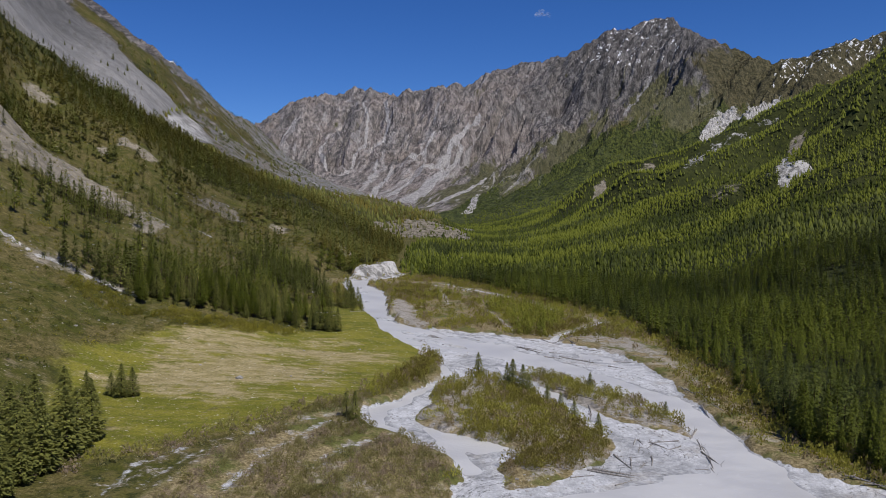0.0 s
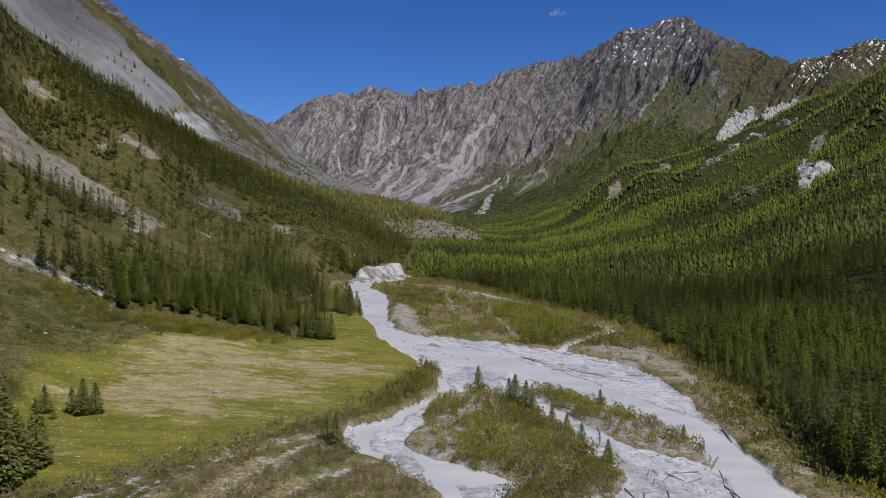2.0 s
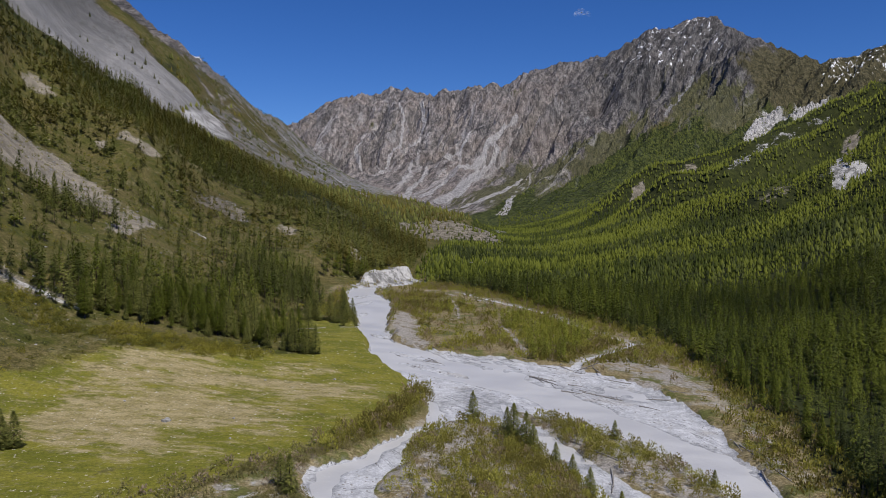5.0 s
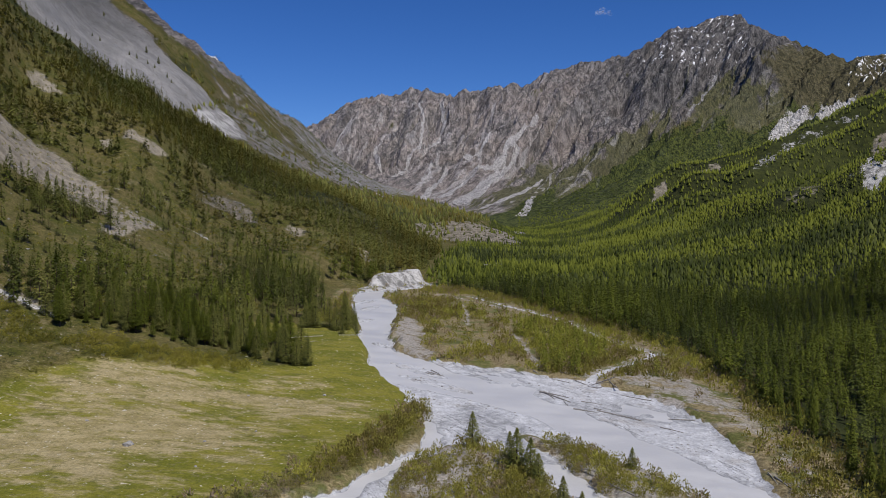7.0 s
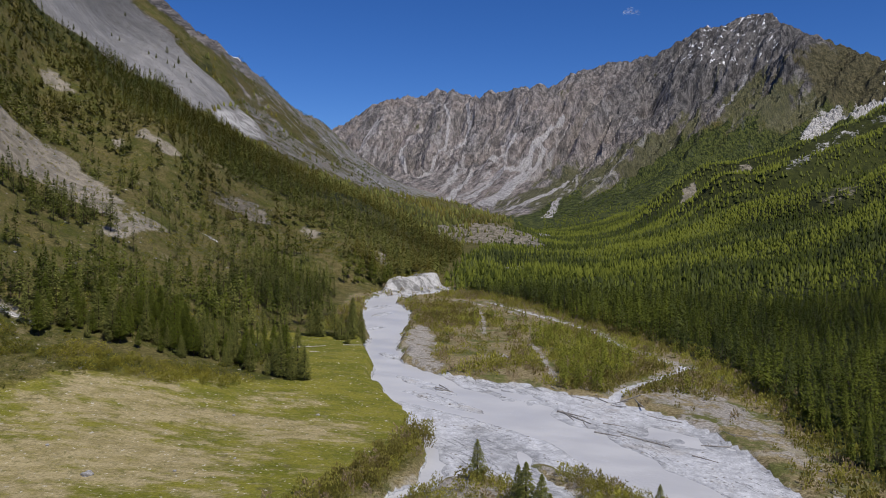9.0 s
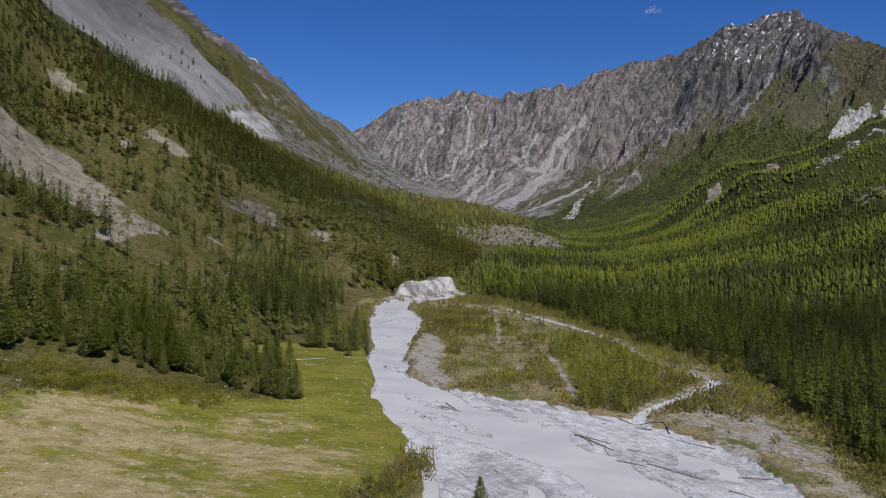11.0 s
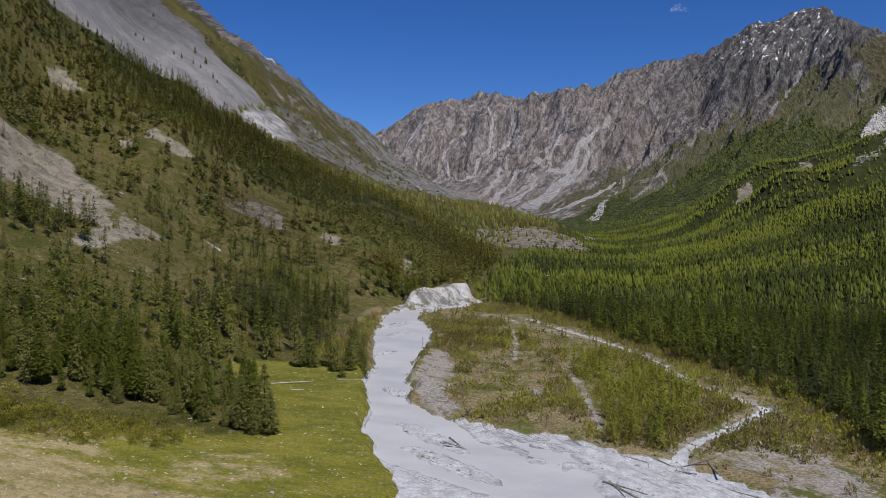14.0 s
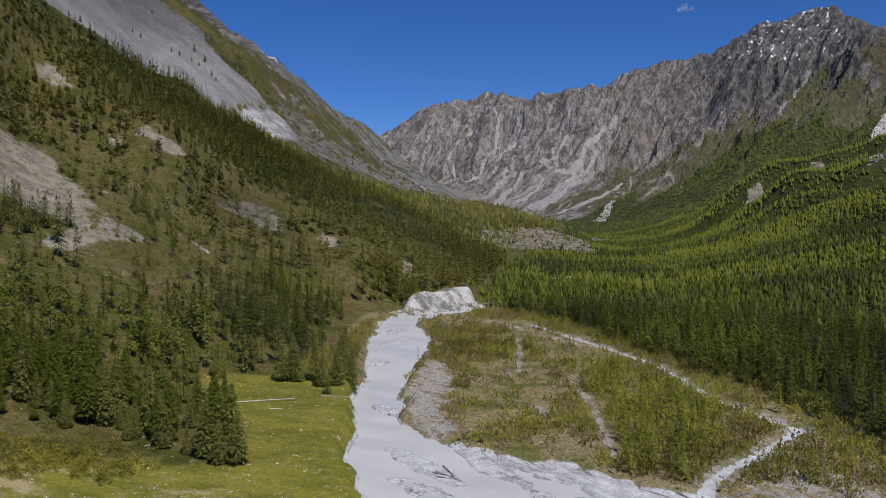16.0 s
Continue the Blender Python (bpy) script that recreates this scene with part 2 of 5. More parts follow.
def water_material():
    n = Nodes("silty_water", 0.22, 0.5)
    slow = n.noise(9, 4, 0.6, (0.6, 1.2, 1))
    colour = n.mix(n.range(slow, 0.35, 0.65), (0.485, 0.480, 0.480), (0.545, 0.540, 0.538))
    colour = n.mix(n.math("MULTIPLY", n.range(n.noise(1.6, 5, 0.7), 0.62, 0.72), 0.5), colour, (0.66, 0.66, 0.67))
    n.bump(n.math("ADD", n.noise(0.7, 3, 0.6), n.math("MULTIPLY", n.noise(4, 3, 0.6), 1.5)), 0.05)
    return n.done(colour, n.range(slow, 0.3, 0.7, 0.32, 0.5))


def leaf_material(name, dark, light, dry=None, share=0.0, thin_share=0.35):
    n = Nodes(name, 0.75, 0.15)
    tint = n.attr("tint")
    colour = n.mix(tint, dark, light)
    colour = n.mix(n.range(n.noise(0.5, 3, 0.7), 0.35, 0.7), colour, n.mix(0.15, colour, (0.02, 0.03, 0.006)))
    if dry:
        colour = n.mix(n.range(n.math("FRACT", n.math("MULTIPLY", tint, 7.31)), 1 - share - 0.02, 1 - share + 0.02), colour, dry)
    n.link(colour, n.bsdf.inputs["Base Color"])
    # thin leaves let some light through
    thin = n.tree.nodes.new("ShaderNodeBsdfTranslucent")
    n.link(n.mix(0.35, colour, (0.16, 0.19, 0.02)), thin.inputs["Color"])
    both = n.tree.nodes.new("ShaderNodeMixShader")
    both.inputs[0].default_value = thin_share
    n.tree.links.new(n.bsdf.outputs[0], both.inputs[1])
    n.tree.links.new(thin.outputs[0], both.inputs[2])
    n.tree.links.new(both.outputs[0], n.tree.nodes["Material Output"].inputs["Surface"])
    return n.mat


def bark_material(name, a, b):
    n = Nodes(name, 0.9, 0.1)
    return n.done(n.mix(n.range(n.noise(0.25, 4, 0.7, (1, 1, 0.2)), 0.3, 0.7), a, b))


def stone_material(name, a, b):
    n = Nodes(name, 0.9, 0.2)
    f = n.noise(0.4, 5, 0.7)
    n.bump(f, 0.05)
    return n.done(n.mix(n.range(f, 0.3, 0.7), a, b))


GROUND, WATER = ground_material(), water_material()
NEEDLES = leaf_material("conifer_needles", (0.090, 0.100, 0.028), (0.285, 0.290, 0.078), None, 0.0, 0.35)
SPRUCE = leaf_material("dark_conifer_needles", (0.042, 0.054, 0.016), (0.150, 0.172, 0.042), None, 0.0, 0.3)
BUDDING = leaf_material("budding_larch", (0.082, 0.074, 0.018), (0.225, 0.190, 0.042), None, 0.0, 0.35)
LARCH = leaf_material("larch_needles", (0.050, 0.066, 0.010), (0.180, 0.204, 0.028), None, 0.0, 0.3)
SHRUB = leaf_material("willow_leaves", (0.215, 0.170, 0.055), (0.47, 0.445, 0.085), (0.37, 0.28, 0.17), 0.16, 0.4)
HEATH = leaf_material("heath_twigs", (0.21, 0.185, 0.070), (0.38, 0.335, 0.14), (0.36, 0.275, 0.20), 0.3)
YOUNG = leaf_material("young_tree_leaves", (0.105, 0.122, 0.018), (0.40, 0.41, 0.062), None, 0.0, 0.4)
GOLD = leaf_material("yellow_scrub", (0.125, 0.125, 0.026), (0.37, 0.325, 0.05))
BARK = bark_material("conifer_bark", (0.060, 0.045, 0.035), (0.14, 0.11, 0.09))
DRIFT = bark_material("driftwood", (0.16, 0.145, 0.13), (0.36, 0.34, 0.32))
PALE_WOOD = bark_material("bleached_wood", (0.42, 0.40, 0.37), (0.62, 0.60, 0.57))
CLOUD = bpy.data.materials.new("thin_cloud")
BOULDER = stone_material("boulder_stone", (0.20, 0.19, 0.18), (0.42, 0.41, 0.40))

# ---- form of the land: points on crests, feet of slopes and hillsides (x, y, height) ----
LEFT_CREST = [(-503, 747, 376), (-468, 826, 354), (-423, 906, 308), (-398, 939, 292), (-365, 1016, 259), (-356, 1125, 238), (-351, 1252, 219), (-349, 1407, 222)]
LEFT_TOE = [(-255, 1224, 134), (-219, 1332, 116), (-158, 1492, 83)]
SPUR_LEFT = [(-285, 435, 177), (-277, 486, 159), (-263, 528, 146), (-236, 552, 119), (-214, 603, 104), (-204, 690, 100)]
KNOB = [(-140, 849, 63), (-98, 925, 49), (-59, 958, 44), (-10, 985, 40), (22, 985, 25), (39, 1049, 15), (-62, 898, 23)]
RIGHT_SPUR = [(547, 777, 239), (522, 911, 207), (534, 1019, 199), (514, 1139, 185), (478, 1263, 165), (415, 1358, 132), (288, 1370, 97), (194, 1588, 54), (97, 1747, 27)]
RIGHT_BACK = [(789, 1506, 264), (741, 1640, 231), (673, 1777, 196), (555, 1817, 141), (298, 1877, 56)]
FAR_SKY = [(-890, 3591, 502), (-791, 3819, 603), (-700, 3938, 666), (-476, 4123, 736), (-255, 4192, 716), (52, 4200, 745), (294, 4140, 821), (533, 4116, 875), (775, 4128, 950), (941, 4196, 1049), (1213, 4209, 1106), (1322, 4144, 987), (1519, 4023, 900), (1743, 3931, 836), (1882, 3866, 878), (2087, 3645, 894), (2334, 3492, 911), (-1232, 3489, 603), (-1652, 3310, 625)]
FAR_FACE = [(-626, 3240, 376), (-440, 3271, 361), (-202, 3294, 345), (156, 3196, 362), (548, 3457, 558), (971, 3363, 619), (1226, 2956, 472), (926, 2642, 337), (1177, 2650, 407), (1467, 2617, 506), (647, 2621, 292), (376, 2370, 191), (778, 2897, 434)]
FAR_FOOT = [(-263, 2486, 120), (-142, 2296, 80), (-6, 2050, 49), (94, 1948, 34), (182, 2142, 80), (-406, 2467, 147), (-595, 2428, 165), (-190, 1790, 65), (-71, 1498, 33), (17, 1500, 24)]
SLOPE_RIGHT = [(188, 409, 29), (288, 583, 65), (210, 364, 30), (299, 520, 72), (269, 711, 57), (168, 249, 22), (251, 373, 49)]
HILL_LEFT = [(-198, 457, 80), (-253, 462, 120), (-189, 457, 84), (-165, 553, 70), (-100, 481, 39), (-143, 442, 50), (-99, 462, 33), (-123, 328, 40), (-134, 384, 40), (-163, 313, 62), (-138, 332, 45), (-194, 401, 72), (-108, 210, 29), (-91, 208, 19), (-82, 673, 38), (-54, 446, 19), (-9, 965, 31), (-71, 151, 6), (-60, 250, 14), (-95, 270, 26), (-60, 330, 16), (-75, 390, 24), (-100, 140, 17), (-150, 200, 48), (-80, 90, 9)]
SCREE_LEFT = [(-344, 690, 203), (-301, 769, 184), (-281, 822, 164), (-254, 1077, 139)]
HILL_RIGHT = [(166, 598, 27), (182, 608, 31), (116, 407, 6), (131, 336, 6), (362, 824, 90), (258, 1251, 92), (100, 250, 3), (90, 160, 1), (140, 230, 8), (60, 620, 12), (100, 800, 20), (50, 1100, 19), (20, 780, 15), (0, 600, 13), (150, 1000, 32)]
BED = [(-20, 428), (-37, 391), (-47, 382), (-50, 372), (-46, 346), (-38, 308), (-31, 281), (-28, 262), (-20, 236), (-11, 216),
       (-7, 202), (-1, 188), (-3, 172), (-10, 157), (-16, 149), (-16, 142), (-9, 131), (-3, 126), (1, 120), (1, 108), (2, 95), (-3, 40), (-12, -70), (48, -70), (70, 30), (90, 95),
       (67, 114), (58, 122), (54, 132), (55, 153), (54, 167), (56, 183), (54, 201), (49, 215), (35, 233), (14, 241), (-2, 244),
       (-9, 249), (-15, 258), (-20, 284), (-21, 310), (-26, 340), (-36, 370), (-31, 392), (-14, 418)]
BIG_ISLAND = [(-5, 142), (-3, 161), (2, 176), (8, 182), (15, 175), (24, 153), (29, 137), (28, 126), (22, 119), (13, 111), (8, 107),
              (9, 116), (13, 126), (7, 130), (-1, 134)]
STRIP = [(17, 187), (27, 181), (36, 172), (43, 160), (47, 148), (46, 138), (40, 142), (32, 150), (22, 172)]
MAIN = [(-19, 424, 4), (-33, 394, 5), (-43, 372, 6), (-36, 345, 11), (-30, 318, 9), (-26, 290, 9), (-22, 262, 10), (-9, 230, 10), (7, 219, 7),
        (24, 203, 6), (37, 180, 6), (46, 161, 6), (50, 141, 5), (51, 127, 5), (47, 115, 6), (30, 108, 5), (16, 100, 6), (14, 60, 8), (18, -70, 9)]
SIDE = [(-2, 190, 3), (0, 180, 2.5), (-8, 161, 2.5), (-13, 148, 2), (-12, 138, 1.5), (-8, 131, 1.2)]
TRACKS = [[(-17, 142), (-21, 141), (-31, 131), (-39, 115), (-41, 103), (-42, 90)], [(-31, 131), (-38, 123), (-45, 112), (-45, 98)],
          [(-21, 137), (-27, 121), (-29, 111), (-31, 98)], [(-9, 131), (-17, 121), (-20, 114)]]
SPIT = [(33, 231), (35, 237), (39, 245), (45, 253), (51, 263), (57, 273), (54, 275), (49, 284), (44, 293), (40, 309), (36, 324), (31, 332), (24, 344), (12, 362), (0, 380)]


def step(a, b, x):
    s = np.clip((x - a) / (b - a), 0, 1)
    return s * s * (3 - 2 * s)


def inside(x, y, poly):
    """Signed distance to a polygon, positive within it."""
    px, py = np.array(poly, float).T
    best = np.full(x.shape, 1e9)
    odd = np.zeros(x.shape, bool)
    for k in range(len(px)):
        ax, ay, bx, by = px[k - 1], py[k - 1], px[k], py[k]
        dx, dy = bx - ax, by - ay
        s = np.clip(((x - ax) * dx + (y - ay) * dy) / (dx * dx + dy * dy + 1e-9), 0, 1)
        best = np.minimum(best, (x - ax - s * dx) ** 2 + (y - ay - s * dy) ** 2)
        if ay != by:
            odd ^= ((ay > y) != (by > y)) & (x < (bx - ax) * (y - ay) / (by - ay) + ax)
    return np.where(odd, 1, -1) * np.sqrt(best)


def along(x, y, line):
    """Distance to a line; where it has widths, less the half width there."""
    best = np.full(x.shape, 1e9)
    for a, b in zip(line, line[1:]):
        dx, dy = b[0] - a[0], b[1] - a[1]
        s = np.clip(((x - a[0]) * dx + (y - a[1]) * dy) / (dx * dx + dy * dy), 0, 1)
        d = np.hypot(x - a[0] - s * dx, y - a[1] - s * dy)
        if len(a) > 2:
            d = d - a[2] - s * (b[2] - a[2])
        best = np.minimum(best, d)
    return best


ISLETS = [(-41, 350, 9, 2.8, 1.15), (-36, 334, 9, 2.6, 1.35), (-33, 303, 7, 2.0, 1.1), (-20, 263, 5.5, 2.2, -0.85), (-8, 235, 12, 2.6, -0.75), (-2, 222, 12, 2.6, -0.65), (-7, 210, 7, 3.0, -1.1),
          (4, 209, 9, 2.0, -0.42), (12, 227, 5, 1.0, -0.5), (14, 236, 9, 1.6, -0.2), (22, 226, 9, 1.6, -0.35)]


LATTICE = np.random.RandomState(7).rand(256, 256)


def value(x, y):
    """Smooth value noise, -1 to 1."""
    i, j = np.floor(x).astype(int), np.floor(y).astype(int)
    u, v = x - i, y - j
    u, v = u * u * u * (u * (6 * u - 15) + 10), v * v * v * (v * (6 * v - 15) + 10)
    a, b, c, d = (LATTICE[(i + p) & 255, (j + q) & 255] for p, q in ((0, 0), (1, 0), (0, 1), (1, 1)))
    return 2 * ((a * (1 - u) + b * u) * (1 - v) + (c * (1 - u) + d * u) * v) - 1


def fbm(x, y, octaves=4, gain=0.5):
    out, amp, s = 0, 1, 1
    for k in range(octaves):
        out, amp, s = out + amp * value(x * s + 17.3 * k, y * s - 9.1 * k), amp * gain, s * 2.03
    return out


def ridged(x, y, octaves=4, gain=0.5):
    """0 in the gullies, up to about 1 on the ribs."""
    out, amp, s, total = 0, 1, 1, 0
    for k in range(octaves):
        out, total = out + amp * (1 - np.abs(value(x * s + 31.7 * k, y * s + 5.9 * k))), total + amp
        amp, s = amp * gain, s * 2.1
    return out / total


def water_level(x, y):
    """The river falls towards the near side and to the right."""
    return -0.75 - 0.05 * np.clip(x, -120, 150) + 0.02 * np.clip(y, -300, 1500)


def polar(x, y):
    return np.arctan2(x, y), np.log(np.maximum(np.hypot(x, y), 30.0)) * 0.25


CONTROL = np.array(LEFT_CREST + LEFT_TOE + SPUR_LEFT + KNOB + RIGHT_SPUR + RIGHT_BACK + FAR_SKY + FAR_FACE + FAR_FOOT + SLOPE_RIGHT
                   + HILL_LEFT + SCREE_LEFT + HILL_RIGHT, float)
# low ground under and behind the start, hills all round, and the far side of the crests
CONTROL = np.vstack([CONTROL] + [[r * math.sin(a), r * math.cos(a), h] for r, a, h in (
    (60, -0.4, 3), (60, 0.4, 0), (90, 0, 0), (60, 1.5, 5), (60, -1.5, 15), (300, 1.3, 90), (300, -1.3, 110), (60, 3, 0), (60, -3, 0),
    (900, 1.3, 350), (900, -1.3, 400), (900, 2.2, 300), (900, -2.2, 300), (900, 3.1, 20), (900, -3.1, 20), (3000, 1.3, 700), (3000, -1.3, 700),
    (3000, 2.2, 600), (3000, -2.2, 600), (3000, 3.1, 250), (3000, -3.1, 250), (4900, 0.0, 330), (4900, 0.35, 700), (4900, -0.35, 380),
    (4900, 0.7, 700), (4900, -0.7, 500), (4900, 3.1, 400), (4900, -3.1, 400))])
CU, CV = polar(CONTROL[:, 0], CONTROL[:, 1])
CR = np.maximum(np.hypot(CONTROL[:, 0], CONTROL[:, 1]), 30)


def kernel(d2):
    return d2 * np.log(d2 + 1e-12)


def _solve():
    n = len(CU)
    k = kernel((CU[:, None] - CU) ** 2 + (CV[:, None] - CV) ** 2) + np.eye(n) * 2e-4
    p = np.stack([np.ones(n), CU, CV], 1)
    m = np.block([[k, p], [p.T, np.zeros((3, 3))]])
    rise = (CONTROL[:, 2] - water_level(CONTROL[:, 0], CONTROL[:, 1])) / CR
    return np.linalg.solve(m, np.r_[rise, 0, 0, 0])


WEIGHTS = _solve()


def broad(x, y):
    """The broad form of the valley: metres above the river's plane."""
    u, v = polar(x, y)
    out = WEIGHTS[-3] + WEIGHTS[-2] * u + WEIGHTS[-1] * v
    for cu, cv, w in zip(CU, CV, WEIGHTS):
        out = out + w * kernel((u - cu) ** 2 + (v - cv) ** 2)
    return out * np.maximum(np.hypot(x, y), 30.0)


FLOOR = [(-48, -80), (-45, 60), (-32, 130), (-24, 150), (-20, 175), (-25, 205), (-40, 235), (-44, 262), (-46, 300), (-52, 350), (-56, 378), (-42, 398), (-22, 440),
         (10, 440), (45, 380), (66, 300), (72, 230), (70, 180), (68, 140), (85, 100), (96, 60), (90, -80)]


def lean(x, y):
    """How far each gully line has drifted sideways: they climb to the right."""
    r = np.hypot(x, y)
    return (np.arctan2(x, y) - 0.26 * np.log(np.maximum(r, 50) / 3000)) * 3000


def gullies(x, y):
    r = np.hypot(x, y)
    w = lean(x, y)
    w = w + 60 * value(w / 300, r / 500)
    return ridged(w / 300, r / 3500, 5, 0.6)


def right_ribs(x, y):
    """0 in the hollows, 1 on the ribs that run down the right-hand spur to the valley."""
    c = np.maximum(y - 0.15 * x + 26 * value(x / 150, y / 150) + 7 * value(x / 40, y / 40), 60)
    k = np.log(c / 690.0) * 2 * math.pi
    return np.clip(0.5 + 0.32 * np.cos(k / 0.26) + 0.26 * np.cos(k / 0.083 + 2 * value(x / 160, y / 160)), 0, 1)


SKY_AZ = [-0.6, -0.29, -0.265, -0.24, -0.222, -0.208, -0.194, -0.18, -0.169, -0.137, -0.122, -0.114, -0.104, -0.093, -0.079, -0.064, -0.053, -0.039, -0.028, -0.013, 0.009, 0.023, 0.045, 0.064, 0.089, 0.103, 0.118, 0.132, 0.154, 0.168, 0.182, 0.196, 0.21, 0.224, 0.244, 0.258, 0.275, 0.292, 0.305, 0.325, 0.357, 0.376, 0.395, 0.42, 0.444, 0.461, 0.478, 0.495, 0.512]
SKY_MEND = [-500, -200, -80, -77, -43, -38, -23, -10, -25, -13, 5, 13, -8, 20, -3, 26, 14, 24, 61, 78, 7, -5, -5, 20, -5, 5, -15, -30, -56, -23, -3, -11, 0, -30, -44, -34, -13, 23, 50, 53, -15, 0, -21, -17, -29, -15, 2, -5, -8]
# the left-hand crest: bearing, climb as seen from the start, and how far off it stands
CREST_AZ = [-0.70, -0.593, -0.515, -0.418, -0.405, -0.386, -0.374, -0.349, -0.336, -0.310, -0.290, -0.277, -0.263, -0.252, -0.240, -0.225]
CREST_CLIMB = [0.42, 0.370, 0.325, 0.260, 0.2495, 0.2313, 0.2189, 0.2045, 0.1945, 0.1774, 0.1575, 0.1441, 0.1319, 0.1259, 0.1225, 0.117]
CREST_OFF = [860, 901, 949, 1010, 1018, 1035, 1048, 1075, 1095, 1160, 1230, 1280, 1340, 1400, 1460, 1500]


def height(x, y):
    x, y = np.asarray(x, float), np.asarray(y, float)
    r = np.hypot(x, y)
    level = water_level(x, y)
    rise = broad(x, y)
    near = r < 900
    floor = np.full(x.shape, -1e3)
    floor[near] = inside(x[near], y[near], FLOOR)
    rise = np.where(near & (floor > -40), rise * step(0, -35, floor) + 1.1 * step(-35, 0, floor), rise)
    rise = rise + 1.9 * step(185, 235, y) * step(330, 300, y) * step(-6, -26, x) * step(-90, -60, x)
    rise = np.maximum(rise, 0.9)
    # roughness grows with the rise
    steep = step(4, 60, rise)
    rise = rise + steep * (fbm(x / 70, y / 70, 4) * 5.0) + 0.25 * fbm(x / 9, y / 9, 3) * step(0.5, 4, rise)
    far = step(1500, 2600, r)
    if far.max() > 0:
        rise = rise + far * step(60, 330, rise) * ((gullies(x, y) - 0.73) * 330 * (1 - 0.55 * step(3500, 4200, r)) + (ridged(lean(x, y) / 95 + 7, r / 260, 5, 0.55) - 0.6) * 95 + (ridged(lean(x, y) / 34 + 3, r / 120, 3, 0.6) - 0.6) * 20)
    az = np.arctan2(x, y)
    rise = rise + step(3300, 4000, r) * np.interp(az, SKY_AZ, SKY_MEND)
    rise = rise + 42 * np.exp(-np.hypot(x - 1213, y - 4209) / 240)
    # the left-hand crest falls away behind its edge
    edge = 40 + r * np.interp(az, CREST_AZ, CREST_CLIMB) + (ridged(az * 70, r / 60, 4) - 0.72) * 16 - 0.42 * np.maximum(r - np.interp(az, CREST_AZ, CREST_OFF), 0) - level
    rise = np.where((az < -0.232) & (r > 650) & (r < 2300), np.minimum(rise, np.maximum(edge, 12)), rise)
    crest = step(650, 950, r) * (1 - step(1700, 2200, r)) * step(110, 240, rise) * step(-0.23, -0.2, az)
    rise = rise + crest * (ridged(x / 90, y / 90, 4) - 0.6) * 30
    ribs = step(450, 800, r) * (1 - step(1700, 2100, r)) * step(120, 240, x) * step(15, 60, rise)
    rise = rise + ribs * (right_ribs(x, y) - 0.5) * 50
    rise = rise + 9 * np.exp(-((x + 20) / 55) ** 2 - ((y - 890) / 70) ** 2) * (0.6 + 0.8 * ridged(x / 45, y / 60, 4))
    # the white cut bank above the bend
    m = r < 620
    xm, ym = x[m], y[m]
    bank = inside(xm, ym, [(-48, 386), (-38, 395), (-24, 424), (-30, 470), (-62, 470)])
    rm = np.maximum(rise[m], (6.6 + 1.6 * value(xm / 6, ym / 6)) * step(-1.0, 5.0, bank + 1.5 * value(xm / 4, ym / 4)))
    # the stony bed, its islands and channels
    wob = 1.4 * value(xm / 7, ym / 7) + 0.6 * value(xm / 2.3, ym / 2.3)
    bed = inside(xm, ym, BED) + wob
    land = np.maximum(np.maximum(inside(xm, ym, BIG_ISLAND), inside(xm, ym, STRIP)) + wob, 0)
    bar = 0.07 + 0.22 * value(xm / 9 + 0.05 * ym, ym / 15) + 0.06 * value(xm / 3, ym / 4)
    flow = np.minimum(along(xm, ym, MAIN), along(xm, ym, SIDE)) + 0.8 * wob
    bar = bar - (0.2 + np.maximum(bar, 0)) * step(2.0, -1.5, flow) - 0.35 * step(0, -3, flow)
    for ix, iy, half, wide, turn in ISLETS:
        c, s = math.cos(turn), math.sin(turn)
        u, v = (xm - ix) * c + (ym - iy) * s, (ym - iy) * c - (xm - ix) * s
        d = np.hypot(u / half, (v + 0.6 * wob) / wide)
        bar = np.maximum(bar, -0.3 + 0.6 * step(1.25, 0.6, d) + 0.08 * value(xm / 2, ym / 2))
    bar = bar + (0.9 - bar) * step(0.0, 2.5, land)
    rm = rm + (bar - rm) * step(-0.6, 1.6, bed)
    for line in TRACKS + [SPIT, DITCH]:
        d = along(xm, ym, line) + 0.5 * wob
        rm = rm - 0.35 * step(2.0, 0.4, d) * step(3, 1.5, rm)
    rise[m] = rm
    return level + rise


# ---- land ----
def mesh_from(name, verts, tris, mats, attrs=(), smooth=False, index=None):
    """A mesh from arrays of corners and of triangles or quads."""
    me = bpy.data.meshes.new(name)
    n, k = tris.shape
    me.vertices.add(len(verts))
    me.vertices.foreach_set("co", np.ascontiguousarray(verts, np.float32).ravel())
    me.loops.add(n * k)
    me.loops.foreach_set("vertex_index", np.ascontiguousarray(tris, np.int32).ravel())
    me.polygons.add(n)
    me.polygons.foreach_set("loop_start", np.arange(0, n * k, k, dtype=np.int32))
    if index is not None:
        me.polygons.foreach_set("material_index", np.ascontiguousarray(index, np.int32))
    me.polygons.foreach_set("use_smooth", np.full(n, smooth))
    for m in mats:
        me.materials.append(m)
    for key, values in attrs:
        a = me.attributes.new(key, "FLOAT", "POINT")
        a.data.foreach_set("value", np.ascontiguousarray(values, np.float32))
    me.update(calc_edges=True)
    return me


def soft(x, y, poly, edge):
    """1 within a stretch of land, 0 outside, fading over edge metres."""
    px, py = np.array(poly, float).T
    out = np.zeros(x.shape)
    m = (x > px.min() - edge) & (x < px.max() + edge) & (y > py.min() - edge) & (y < py.max() + edge)
    if m.any():
        out[m] = step(-edge, edge, inside(x[m], y[m], poly))
    return out


